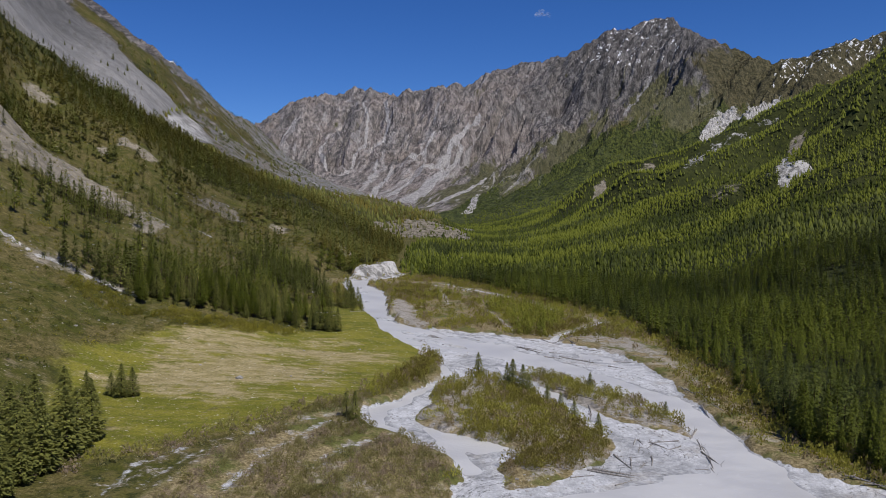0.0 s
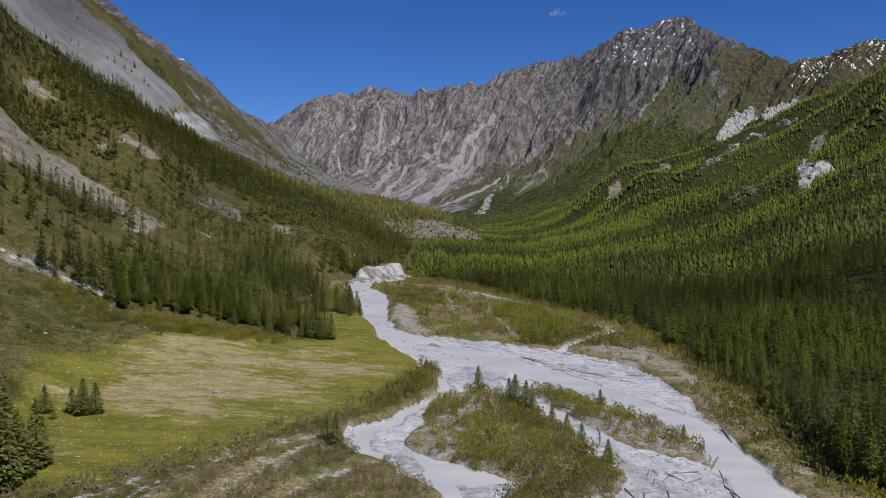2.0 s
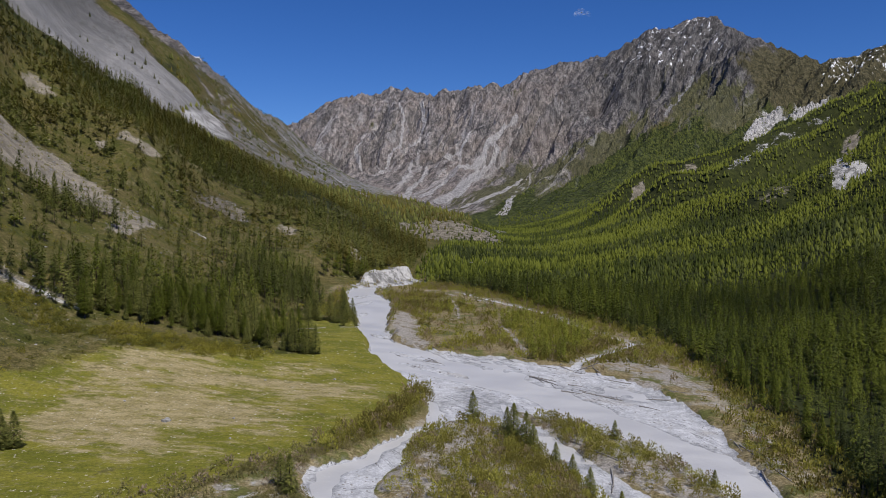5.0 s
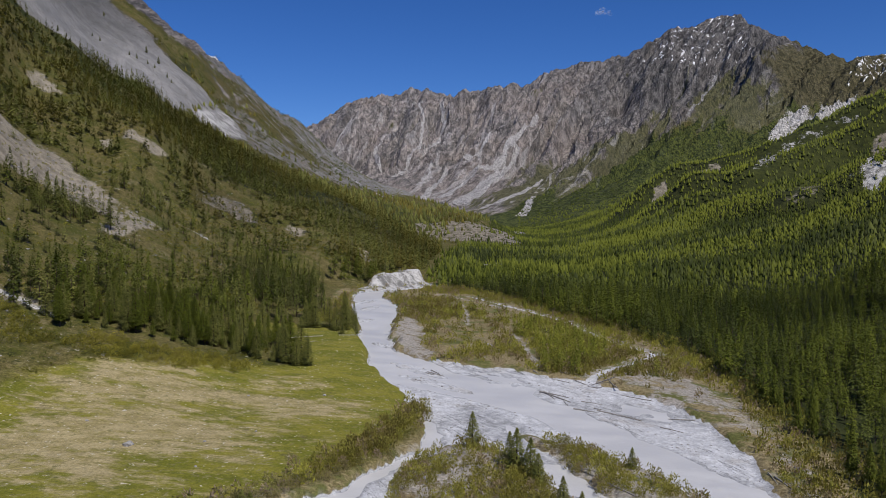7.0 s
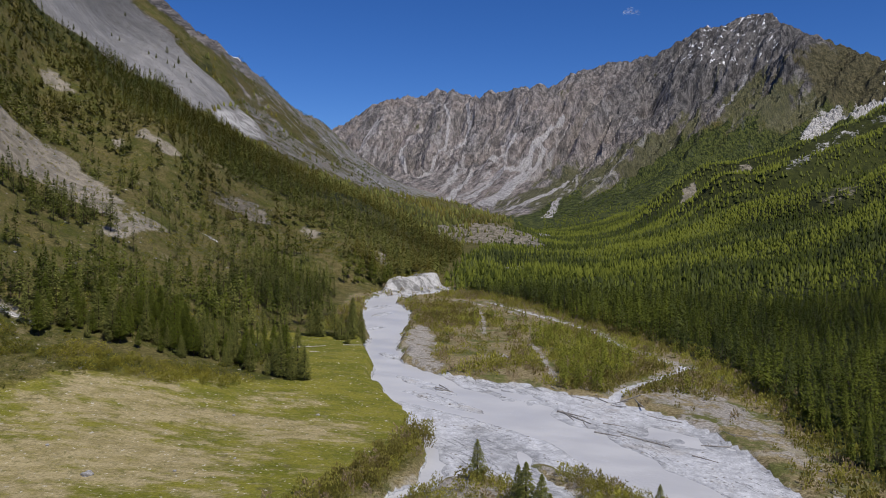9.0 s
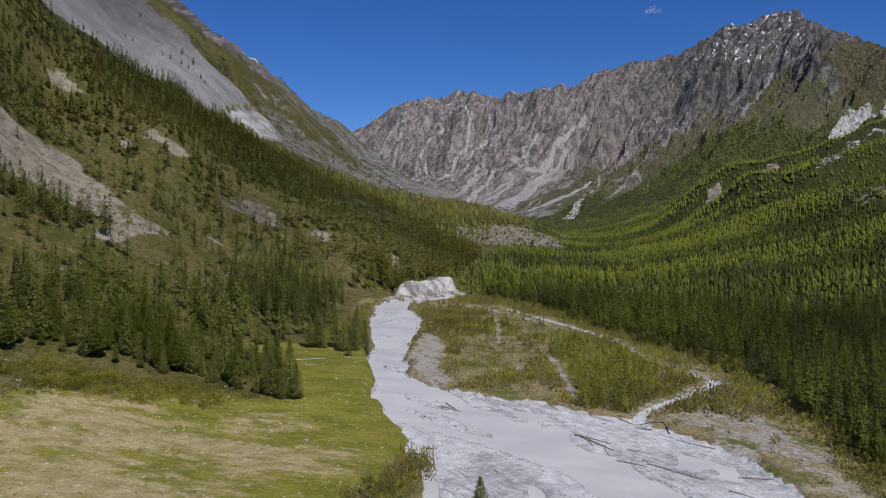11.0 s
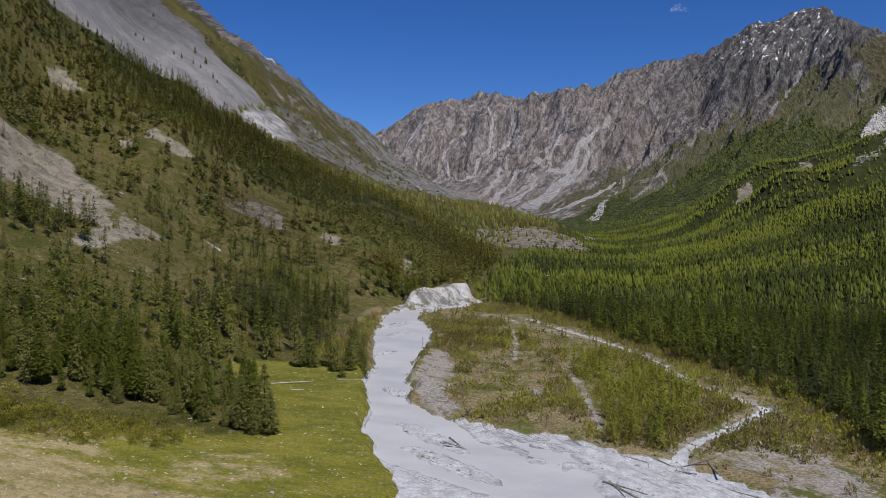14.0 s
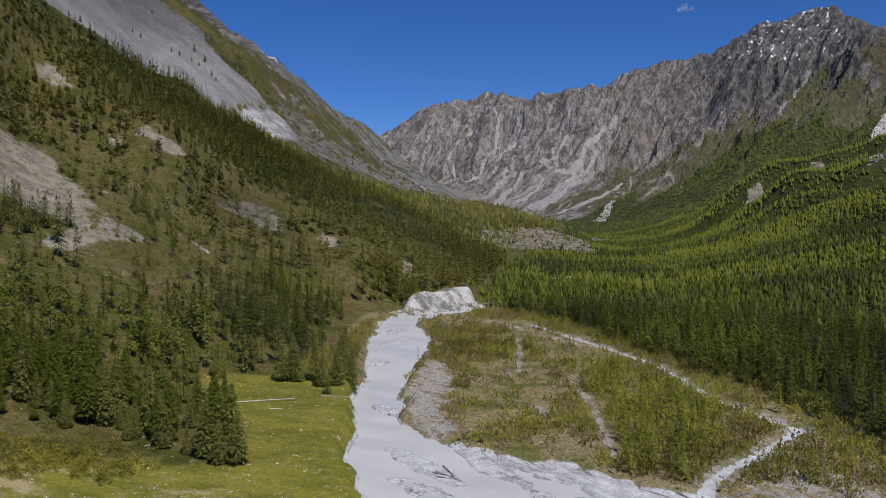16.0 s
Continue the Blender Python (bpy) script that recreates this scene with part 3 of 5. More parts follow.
MEADOW = [(-30, 276), (-22, 258), (-15, 236), (-6, 214), (-2, 202), (0, 188), (-7, 166), (-22, 147), (-37, 127), (-54, 110), (-66, 120), (-76, 150), (-84, 170),
          (-70, 200), (-48, 214), (-33, 220), (-35, 230), (-47, 246), (-57, 257), (-52, 268), (-38, 276)]
SCREE_BIG = [(-300, 505), (-286, 543), (-275, 560), (-277, 649), (-250, 652), (-248, 679), (-277, 831), (-295, 831), (-320, 815), (-378, 822), (-420, 822)]
GREEN_STRIP = [(-397, 828), (-375, 832), (-338, 843), (-318, 855), (-300, 882), (-293, 908), (-264, 934), (-234, 923), (-204, 968), (-291, 1146), (-315, 1061), (-324, 994), (-323, 912), (-349, 878), (-374, 863), (-397, 853)]
SCREE_SMALL = [(-248, 679), (-270, 815), (-247, 794), (-225, 765), (-227, 713), (-235, 691)]
TALUS = [(-215, 330), (-196, 400), (-140, 352), (-128, 327), (-155, 322), (-168, 285)]
TALUS_LOW = [(-140, 352), (-122, 356), (-110, 296), (-120, 292)]
ROCK_PATCH = [(-153, 439), (-154, 459), (-152, 506), (-127, 482), (-114, 459), (-125, 448), (-137, 446)]
KNOB_ROCK = [(-92, 690), (-88, 800), (-88, 920), (-41, 943), (-9, 976), (28, 985), (34, 881), (42, 700), (30, 690), (9, 765), (-15, 787), (-47, 809), (-72, 800), (-76, 660)]
APRON = [(36, 234), (50, 217), (56, 200), (57, 180), (55, 158), (60, 158), (65, 190), (65, 225), (58, 250), (46, 250)]
FAR_SLIDE = [(20, 1130), (32, 1200), (52, 1200), (40, 1120)]
SNOW_LINE = [(-128, 214), (-120, 213), (-112, 211), (-104, 214), (-97, 218), (-87, 217)]
SPECKS = [(5, 557), (12, 569), (60, 650)]
PALE_CLIFF = [(334, 762), (339, 757), (312, 694), (330, 692), (327, 683), (316, 676), (300, 660), (299, 688), (312, 720)]
LOW_CLIFF = [(314, 762), (297, 703), (302, 695), (294, 680), (287, 683)]
BALD = [(232, 690), (248, 713), (300, 820), (320, 856), (277, 697), (262, 680), (244, 686)]
PALE_HIGH = [(798, 2405), (959, 2750), (1058, 2914), (986, 2585), (1000, 2550), (1099, 2777), (1305, 3211), (1241, 2973), (1180, 2700), (1090, 2500), (960, 2380), (899, 2400)]
PALE_BAND = [(284, 920), (376, 1182), (402, 1182), (432, 1192), (473, 1198), (522, 1190), (518, 1178), (440, 1170), (390, 1140), (324, 940), (300, 922)]
TAN_SLIDES = [[(206, 1110), (228, 1150), (243, 1158), (245, 1142), (218, 1070)], [(270, 1150), (312, 1180), (330, 1176), (319, 1164), (280, 1130)]]
OUTCROPS = [[(-69, 474), (-61, 480), (-52, 449), (-55, 434), (-62, 448)], [(-257, 457), (-260, 481), (-249, 485), (-230, 473), (-238, 465)], [(-202, 448), (-203, 460), (-192, 448), (-195, 440)], [(-203, 474), (-189, 470), (-178, 476), (-171, 473), (-176, 459), (-191, 456)], [(-110, 467), (-107, 481), (-91, 473), (-91, 457), (-103, 452)]]
OPEN_LEFT = [(-231, 728), (-211, 736), (-191, 732), (-176, 779), (-167, 838), (-145, 932), (-140, 1060), (-150, 1200), (-260, 1420), (-360, 1400), (-420, 1100), (-330, 900), (-260, 800)]
LEFT_CHUTE = [(-289, 1188), (-262, 1165), (-214, 1094), (-181, 1084), (-133, 967)]
SLIDE_HIGH = [(337, 758), (424, 948), (450, 956), (452, 944), (418, 890), (330, 715), (322, 695)]
HILL_TRACK = [(-160, 376), (-155, 377), (-145, 381), (-138, 389), (-124, 382), (-112, 372)]
TOE = [(-330, 1340), (-240, 1420), (-114, 1420), (-114, 1080), (-134, 985), (-216, 1110)]
STONES = [(-126, 208), (-117, 220), (-97, 225), (-82, 221), (-92, 211), (-112, 204)]
# long runs of fallen stone on the far faces: x, y and half width
FAR_RUNS = [
    [(175, 3564, 7), (119, 3452, 8), (28, 3227, 8), (-40, 3035, 10), (-120, 2805, 11), (-183, 2540, 12)],
    [(82, 3290, 9), (38, 3101, 15), (0, 2900, 20), (-64, 2618, 24), (-110, 2420, 26)],
    [(-305, 3986, 5), (-255, 3637, 7), (-271, 3431, 10), (-301, 3338, 13)],
    [(-272, 3196, 5), (-258, 2925, 6), (-275, 2715, 8)],
    [(162, 2875, 7), (100, 2635, 8), (21, 2441, 9), (-39, 2308, 9)],
    [(-196, 3028, 6), (-208, 2885, 7), (-231, 2660, 9), (-230, 2450, 12)],
    [(-397, 3882, 4), (-360, 3709, 5), (-348, 3577, 5), (-352, 3435, 6), (-377, 3253, 7), (-398, 2960, 9)],
    [(-32, 3386, 4), (-55, 3249, 6), (-88, 3145, 7), (-162, 3020, 7)],
    [(-715, 3787, 5), (-733, 3666, 6), (-757, 3588, 7)],
    [(-547, 3592, 9), (-547, 3423, 8), (-495, 3242, 6)],
    [(1033, 3756, 5), (936, 3540, 5), (752, 3195, 4)],
    [(505, 3633, 5), (448, 3398, 6)],
    [(112, 2482, 9), (65, 2134, 13)],
]
SCREE_TREES = [(-329, 675, 3.5), (-324, 678, 4), (-303, 687, 4), (-300, 694, 5), (-327, 769, 7), (-296, 706, 4), (-299, 734, 7), (-291, 709, 4), (-279, 707, 5), (-274, 704, 4), (-374, 779, 5)]
BANK = [(-50, 385), (-46, 383), (-35, 392), (-20, 423), (-29, 432), (-44, 404)]
DITCH = [(57, 273), (61, 266), (62, 256), (62, 240), (62, 223), (62, 210), (61, 190)]
FAINT_PATH = [(-12, 380), (1, 366), (9, 356), (18, 343)]
CLEARINGS = [[(14, 297), (19, 285), (21, 268), (23, 246), (21, 241), (19, 262)], [(-3, 360), (2, 327), (3, 293), (0, 308)], [(6, 279), (10, 271), (12, 261), (8, 267)],
             [(57, 241), (59, 236), (59, 226), (55, 223), (55, 232)], [(44, 222), (51, 220), (52, 211), (44, 212)]]
YOUNG_WOOD = [(14, 332), (23, 326), (33, 305), (43, 294), (41, 270), (35, 243), (29, 233), (24, 236), (23, 254), (22, 280), (15, 298)]
POINT_BAR = [(-20, 276), (-14, 253), (-6, 245), (-3, 249), (-8, 262), (-9, 280), (-14, 300), (-20, 305)]
RIGHT_EDGE = [(-22, 418), (6, 392), (16, 376), (26, 360), (34, 341), (47, 316), (57, 300), (61, 282), (66, 268), (66, 241), (66, 215), (67, 185), (61, 150), (62, 130), (72, 112), (90, 60)]


def right_wood(x, y):
    """Metres into the dense wood on the right side of the valley."""
    ex, ey = np.array(RIGHT_EDGE[::-1], float).T
    return np.where(y < 418, x - np.interp(y, ey, ex), np.where(y < 700, x + 22 + 0.02 * (y - 418), x + 28 - 0.09 * (y - 700)))


def cover(x, y, z):
    """What grows or lies where: shares from 0 to 1."""
    r = np.hypot(x, y)
    out = {}
    rise = z - water_level(x, y)
    near = r < 560
    bed = np.full(x.shape, -99.0)
    isle = np.full(x.shape, -99.0)
    tracks = np.full(x.shape, 99.0)
    bed[near] = inside(x[near], y[near], BED)
    isle[near] = np.maximum(inside(x[near], y[near], BIG_ISLAND), inside(x[near], y[near], STRIP))
    for line in TRACKS:
        tracks[near] = np.minimum(tracks[near], along(x[near], y[near], line))
    path = np.full(x.shape, 99.0)
    path[near] = np.minimum(along(x[near], y[near], SPIT), 0.8 + along(x[near], y[near], FAINT_PATH))
    bare_sand = np.maximum.reduce([soft(x, y, p, 2.0) for p in CLEARINGS])
    wob = 1.4 * value(x / 7, y / 7) + 0.6 * value(x / 2.3, y / 2.3)
    out["gravel"] = np.maximum(step(0.2, 1.2, bed + wob) * step(0.8, -0.8, isle + wob), np.maximum(np.maximum(0.47 * step(1.8, 0.2, tracks + 0.5 * wob), 0.72 * step(1.9, 0.6, path + 0.2 * wob)), np.maximum(0.2 * soft(x, y, POINT_BAR, 2), 0.2 * soft(x, y, APRON, 5))))
    out["gravel"] = out["gravel"] * (1 - 0.7 * soft(x, y, POINT_BAR, 2.5))
    out["sand"] = np.maximum.reduce([0.72 * bare_sand, 0.56 * soft(x, y, APRON, 6), 0.7 * soft(x, y, POINT_BAR, 3), 0.56 * step(-2, 1, isle), 0.38 * step(6, 2, tracks), 0.5 * step(6, 2, path)])
    out["wet"] = out["gravel"] * step(0.13, 0.03, rise)
    out["meadow"] = soft(x, y, MEADOW, 12)
    out["dry"] = soft(x, y, [(-80, 165), (-50, 150), (-25, 160), (-15, 190), (-30, 214), (-60, 205)], 14)
    flat = np.zeros(x.shape)
    flat[near] = step(-6, 3, inside(x[near], y[near], FLOOR))
    out["scrub"] = flat * (1 - out["meadow"])
    wood = right_wood(x, y)
    open_left = soft(x, y, OPEN_LEFT, 25)
    left_far = (1 - open_left) * step(420, 620, r) * step(-40, -70, x) * step(330, 180, np.abs(x + 110)) * step(1150, 900, r)
    # woods climb the right-hand mountain to a slanting limit
    a = np.arctan2(x, y)
    limit = np.interp(a, [-0.25, -0.06, -0.016, 0.025, 0.045, 0.082, 0.118, 0.154, 0.189, 0.224, 0.259, 0.292, 0.326, 0.358, 0.5, 0.7], [3, 15, 40, 90, 125, 135, 200, 235, 315, 354, 403, 441, 463, 500, 560, 640])
    far_wood = step(1.4, 0.4, rise / limit + 0.36 * fbm(lean(x, y) / 110, r / 600, 5, 0.6))
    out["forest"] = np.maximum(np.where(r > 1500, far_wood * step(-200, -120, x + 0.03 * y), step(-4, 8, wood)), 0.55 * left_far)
    bare = np.zeros(x.shape)
    for poly, edge, share in ((PALE_CLIFF, 13, 1), (LOW_CLIFF, 8, 0.5), (PALE_HIGH, 40, 1), (PALE_BAND, 8, 0.52), (BANK, 2.5, 1)):
        bare = np.maximum(bare, share * soft(x, y, poly, edge))
    for sx, sy in SPECKS:
        bare = np.maximum(bare, 1.2 * step(7, 3, np.hypot(x - sx, y - sy)))
    line = np.zeros(x.shape)
    line[near] = step(1.6, 0.6, along(x[near], y[near], SNOW_LINE) + 0.8 * value(x[near] / 4, y[near] / 4))
    bare = np.maximum(bare, line)
    bare[near] = np.maximum(bare[near], 0.55 * step(1.8, 0.6, along(x[near], y[near], HILL_TRACK) + 0.8 * value(x[near] / 5, y[near] / 5)))
    side = (r > 900) & (r < 1800)
    bare[side] = np.maximum(bare[side], 0.7 * step(7, 3, along(x[side], y[side], LEFT_CHUTE) + 3 * value(x[side] / 20, y[side] / 20)))
    out["pale"] = np.maximum(bare, np.maximum(1.4 * soft(x, y, BANK, 2), 0.6 * soft(x, y, SCREE_SMALL, 5)))
    scree = np.zeros(x.shape)
    for poly, edge, share in ((SCREE_BIG, 14, 1), (SCREE_SMALL, 8, 1), (TALUS, 14, 0.85), (TALUS_LOW, 6, 0.7), (SLIDE_HIGH, 9, 0.8), (TOE, 30, 0.55), (TAN_SLIDES[0], 8, 0.8), (TAN_SLIDES[1], 8, 0.7), (BALD, 8, 0.45), (OUTCROPS[0], 5, 0.62), (OUTCROPS[1], 8, 0.62), (OUTCROPS[2], 7, 0.8), (OUTCROPS[3], 8, 0.75), (OUTCROPS[4], 8, 0.6),
                              (STONES, 6, 0.55), (ROCK_PATCH, 14, 0.6), (KNOB_ROCK, 16, 0.6), (FAR_SLIDE, 9, 0.9)):
        scree = np.maximum(scree, share * soft(x, y, poly, edge))
    high_left = (r > 900) & (r < 1800)
    scree = np.maximum(scree, 0.5 * open_left)
    scree[high_left] = np.maximum(scree[high_left], 1.1 * step(9, 4, along(x[high_left], y[high_left], LEFT_CHUTE) + 3 * value(x[high_left] / 20, y[high_left] / 20)))
    far = step(1700, 2400, r)
    g = gullies(x, y)
    w = lean(x, y)
    c = w / 130 + 0.45 * value(w / 260, r / 420) + 0.12 * value(w / 60, r / 90)
    k = np.round(c).astype(int)
    lot = LATTICE[k & 255, 3]
    chutes = np.abs(c - k) * 130 / ((2.5 + 6 * LATTICE[k & 255, 9]) * (1 + 0.8 * step(320, 60, rise))) + 3.0 * (lot < 0.35) + 3.0 * step(0.8, 1.0, rise / (180 + 520 * LATTICE[k & 255, 5]))
    scree = np.maximum(scree * (1 - 0.9 * soft(x, y, GREEN_STRIP, 14) * (1 - soft(x, y, SCREE_SMALL, 8))),
                       far * step(0.45, 0.38, g) * step(300, 120, rise) * 0.6)
    scree = scree * step(0.5, 0.2, np.where(r > 1700, out["forest"], 0))
    out["scree"] = scree
    out["chute"] = np.minimum(chutes + 4 * (1 - far), 4.0)
    runs = np.full(x.shape, 3.0)
    away = r > 2000
    for line in FAR_RUNS:
        half = line[len(line) // 2][2]
        runs[away] = np.minimum(runs[away], 0.8 + along(x[away] + 5 * value(x[away] / 45, y[away] / 45), y[away], line) / (0.8 * half))
    out["runs"] = np.clip(runs, -1, 3)
    # cool grey and painted shade, growing to the right and uphill
    out["cool_shade"] = far * step(0.02, 0.2, a) * (0.45 + 0.55 * step(350, 600, rise))
    out["rock"] = np.maximum.reduce([far * (1 - out["forest"]), 0.25 * soft(x, y, KNOB_ROCK, 26), 0.45 * soft(x, y, ROCK_PATCH, 18), 0.42 * open_left,
                                     step(150, 235, rise) * step(600, 800, r) * (1 - far) * step(-100, -200, x) * (1 - soft(x, y, GREEN_STRIP, 20)) * 0.8])
    out["turf"] = far * step(1.8, 0.8, rise / (limit + 60)) * step(-0.12, 0.05, a)
    out["strike"], out["reach"] = lean(x, y), r
    out["tundra"] = far * step(0.285, 0.37, a + 0.04 * value(x / 150, y / 150)) * step(330, 520, rise) * 0.9
    out["snow"] = (step(600, 800, rise) * step(0.10, 0.2, a) * step(0.33, 0.29, a) * 0.42 + 0.47 * step(390, 520, rise) * step(0.37, 0.42, a)) * step(2900, 3500, r)
    out["snow"] = np.maximum(out["snow"], 1.2 * step(16, 8, np.hypot((x + 364) * 0.9, (y - 1018) / 1.9)))
    out["flow"] = np.where(near, along(np.where(near, x, 0), np.where(near, y, 0), [p[:2] for p in MAIN]), 99.0)
    out["warm"] = np.maximum(np.maximum(step(640, 520, r), soft(x, y, KNOB_ROCK, 30)), step(1500, 1400, r) * step(60, 120, x))
    return out


def build_ground():
    az = np.r_[np.linspace(-math.pi, radians(-42), 36, endpoint=False), np.linspace(radians(-42), radians(40), 740, endpoint=False),
               np.linspace(radians(40), math.pi, 36, endpoint=False)]
    rr = np.r_[np.geomspace(2, 90, 22, endpoint=False), np.geomspace(90, 450, 175, endpoint=False), np.geomspace(450, 2000, 105, endpoint=False),
               np.linspace(2000, 4600, 175, endpoint=False), np.linspace(4600, 4950, 5)]
    a, r = np.meshgrid(az, rr)
    x, y = (r * np.sin(a)).ravel(), (r * np.cos(a)).ravel()
    z = height(x, y)
    x, y, z = np.r_[x, 0], np.r_[y, 0], np.r_[z, float(height(np.array([0.0]), np.array([1.0]))[0])]
    m, n = a.shape
    i, j = np.meshgrid(np.arange(m - 1), np.arange(n), indexing="ij")
    k = (j + 1) % n
    quads = np.stack([i * n + j, i * n + k, (i + 1) * n + k, (i + 1) * n + j], -1).reshape(-1, 4)[:, ::-1]
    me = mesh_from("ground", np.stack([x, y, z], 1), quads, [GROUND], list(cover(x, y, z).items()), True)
    ring = (r[:-1, :1] * np.ones((1, n))).ravel()
    me.polygons.foreach_set("use_smooth", (ring < 700) | ((ring < 1900) & (x[quads[:, 0]] > 0)))
    bm = bmesh.new()
    bm.from_mesh(me)
    bm.verts.ensure_lookup_table()
    for q in range(n):
        bm.faces.new((bm.verts[q], bm.verts[m * n], bm.verts[(q + 1) % n]))
    bm.to_mesh(me)
    bm.free()
    ob = new("ground", me)
    tagged(ob, "mountain valley ground with meadow, scree, woods and rock faces", "ground", kind="structure")


def build_water():
    """One sheet of silty water that fills the channels of the stony bed."""
    xs, ys = np.arange(-60, 100.1, 1.0), np.arange(-64, 432.1, 1.5)
    x, y = np.meshgrid(xs, ys)
    keep = (inside(x, y, BED) > -6) | (along(x, y, SIDE) < 3)
    m, n = x.shape
    i, j = np.meshgrid(np.arange(m - 1), np.arange(n - 1), indexing="ij")
    good = (keep[:-1, :-1] & keep[1:, :-1] & keep[:-1, 1:] & keep[1:, 1:]).ravel()
    quads = np.stack([i * n + j, i * n + j + 1, (i + 1) * n + j + 1, (i + 1) * n + j], -1).reshape(-1, 4)[good]
    used, flat = np.unique(quads, return_inverse=True)
    co = np.stack([x.ravel(), y.ravel(), water_level(x, y).ravel()], 1)[used]
    ob = new("water", mesh_from("water", co, flat.reshape(-1, 4), [WATER], (), True))
    tagged(ob, "pale grey silty water of a braided mountain river", "river", kind="structure")


build_ground()
build_water()


# ---- plants ----
def conifer(rng, tiers, spokes, slim=0.17, bare=0.10):
    """A conifer one metre high: ragged tiers of drooping boughs. Corners and triangles."""
    v, f = [], []
    for k in range(tiers):
        s = k / max(1, tiers - 1)
        z = bare + (0.90 - bare) * s ** 0.92
        rad = slim * (1 - s) ** 0.8 * rng.uniform(0.65, 1.3) + 0.018
        if k == 0:
            rad *= 0.8
        top = z + (1 - bare) / tiers * 1.35
        base = len(v)
        v.append((rng.uniform(-0.01, 0.01), rng.uniform(-0.01, 0.01), min(top, 1.0)))
        turn = rng.uniform(0, 6.28)
        for q in range(2 * spokes):
            t = turn + math.pi * q / spokes + rng.uniform(-0.12, 0.12)
            if q % 2 == 0:
                d, zz = rad * rng.uniform(0.55, 1.4), z - rad * rng.uniform(-0.1, 0.7)
            else:
                d, zz = rad * rng.uniform(0.3, 0.5), z + rad * rng.uniform(0.0, 0.25)
            v.append((d * math.cos(t), d * math.sin(t), zz))
        for q in range(2 * spokes):
            f.append((base, base + 1 + q, base + 1 + (q + 1) % (2 * spokes)))
    return np.array(v), np.array(f)


def spray(rng, slim, bare, big):
    """Three corners of one leafy spray of a conifer one metre high: it stands out from the stem and droops."""
    s = rng.random() ** 1.15
    reach = slim * min(1.0, 0.6 + 2.4 * s) * (1 - s) ** 0.85 * rng.uniform(0.7, 1.25) + 0.010
    t, d = rng.uniform(0, 6.28), reach * rng.random() ** 0.35
    z = bare + (0.98 - bare) * s
    long, wide = big * rng.uniform(0.7, 1.35) * (1 - 0.45 * s), big * rng.uniform(0.28, 0.6) * (1 - 0.4 * s)
    out = (math.cos(t + rng.uniform(-0.5, 0.5)), math.sin(t + rng.uniform(-0.5, 0.5)))
    px, py, rise, drop = d * math.cos(t), d * math.sin(t), rng.uniform(0.1, 0.55), rng.uniform(-0.15, 0.6)
    b = (px - out[0] * 0.45 * long, py - out[1] * 0.45 * long, z + rise * long)
    return [(b[0] - out[1] * wide, b[1] + out[0] * wide, b[2] - wide * rng.uniform(-0.3, 0.8)), (px + out[0] * 0.55 * long, py + out[1] * 0.55 * long, z - drop * long),
            (b[0] + out[1] * wide, b[1] - out[0] * wide, b[2] - wide * rng.uniform(-0.3, 0.8))]


def boughs_tree(rng, boughs, slim, bare):
    """A conifer one metre high: a ragged pointed crown of small sprays. Corners and triangles."""
    v = []
    for _ in range(2 * boughs):
        v += spray(rng, slim, bare, 0.072 * math.sqrt(66 / boughs))
    v += [(-0.012, 0, 0.9), (0.012, 0.004, 0.9), (0, 0, 1.0)]
    return np.array(v), np.arange(len(v)).reshape(-1, 3)


def stem(high, wide, sides=5):
    a = np.arange(sides) * 2 * math.pi / sides
    v = np.concatenate([np.stack([wide * np.cos(a), wide * np.sin(a), 0 * a - 0.03], 1), [[0, 0, high]]])
    return v, np.array([(k, (k + 1) % sides, sides) for k in range(sides)])


def bush(rng, blades, spread=0.5, size=1.0):
    """A shrub one metre high: small leafy sprays on all sides of a rounded, ragged crown."""
    v, f = [], []
    for k in range(blades):
        t, up = rng.uniform(0, 6.28), rng.random()
        d = spread * math.sqrt(1 - 0.8 * up * up) * rng.uniform(0.45, 1.0)
        c = np.array([d * math.cos(t), d * math.sin(t), 0.12 + 0.82 * up * rng.uniform(0.8, 1.05)])
        w, high, u = size * rng.uniform(0.07, 0.15), size * rng.uniform(0.15, 0.36), rng.uniform(0, 6.28)
        side = np.array([math.cos(u), math.sin(u), rng.uniform(-0.5, 0.5)]) * w
        lean_out = np.array([math.cos(t), math.sin(t), 0]) * rng.uniform(0, 0.12)
        b = len(v)
        v += [c - side - (0, 0, high * 0.5), c + side - (0, 0, high * 0.3), c + lean_out + (0, 0, high * 0.6)]
        f.append((b, b + 1, b + 2))
    return np.array(v), np.array(f)


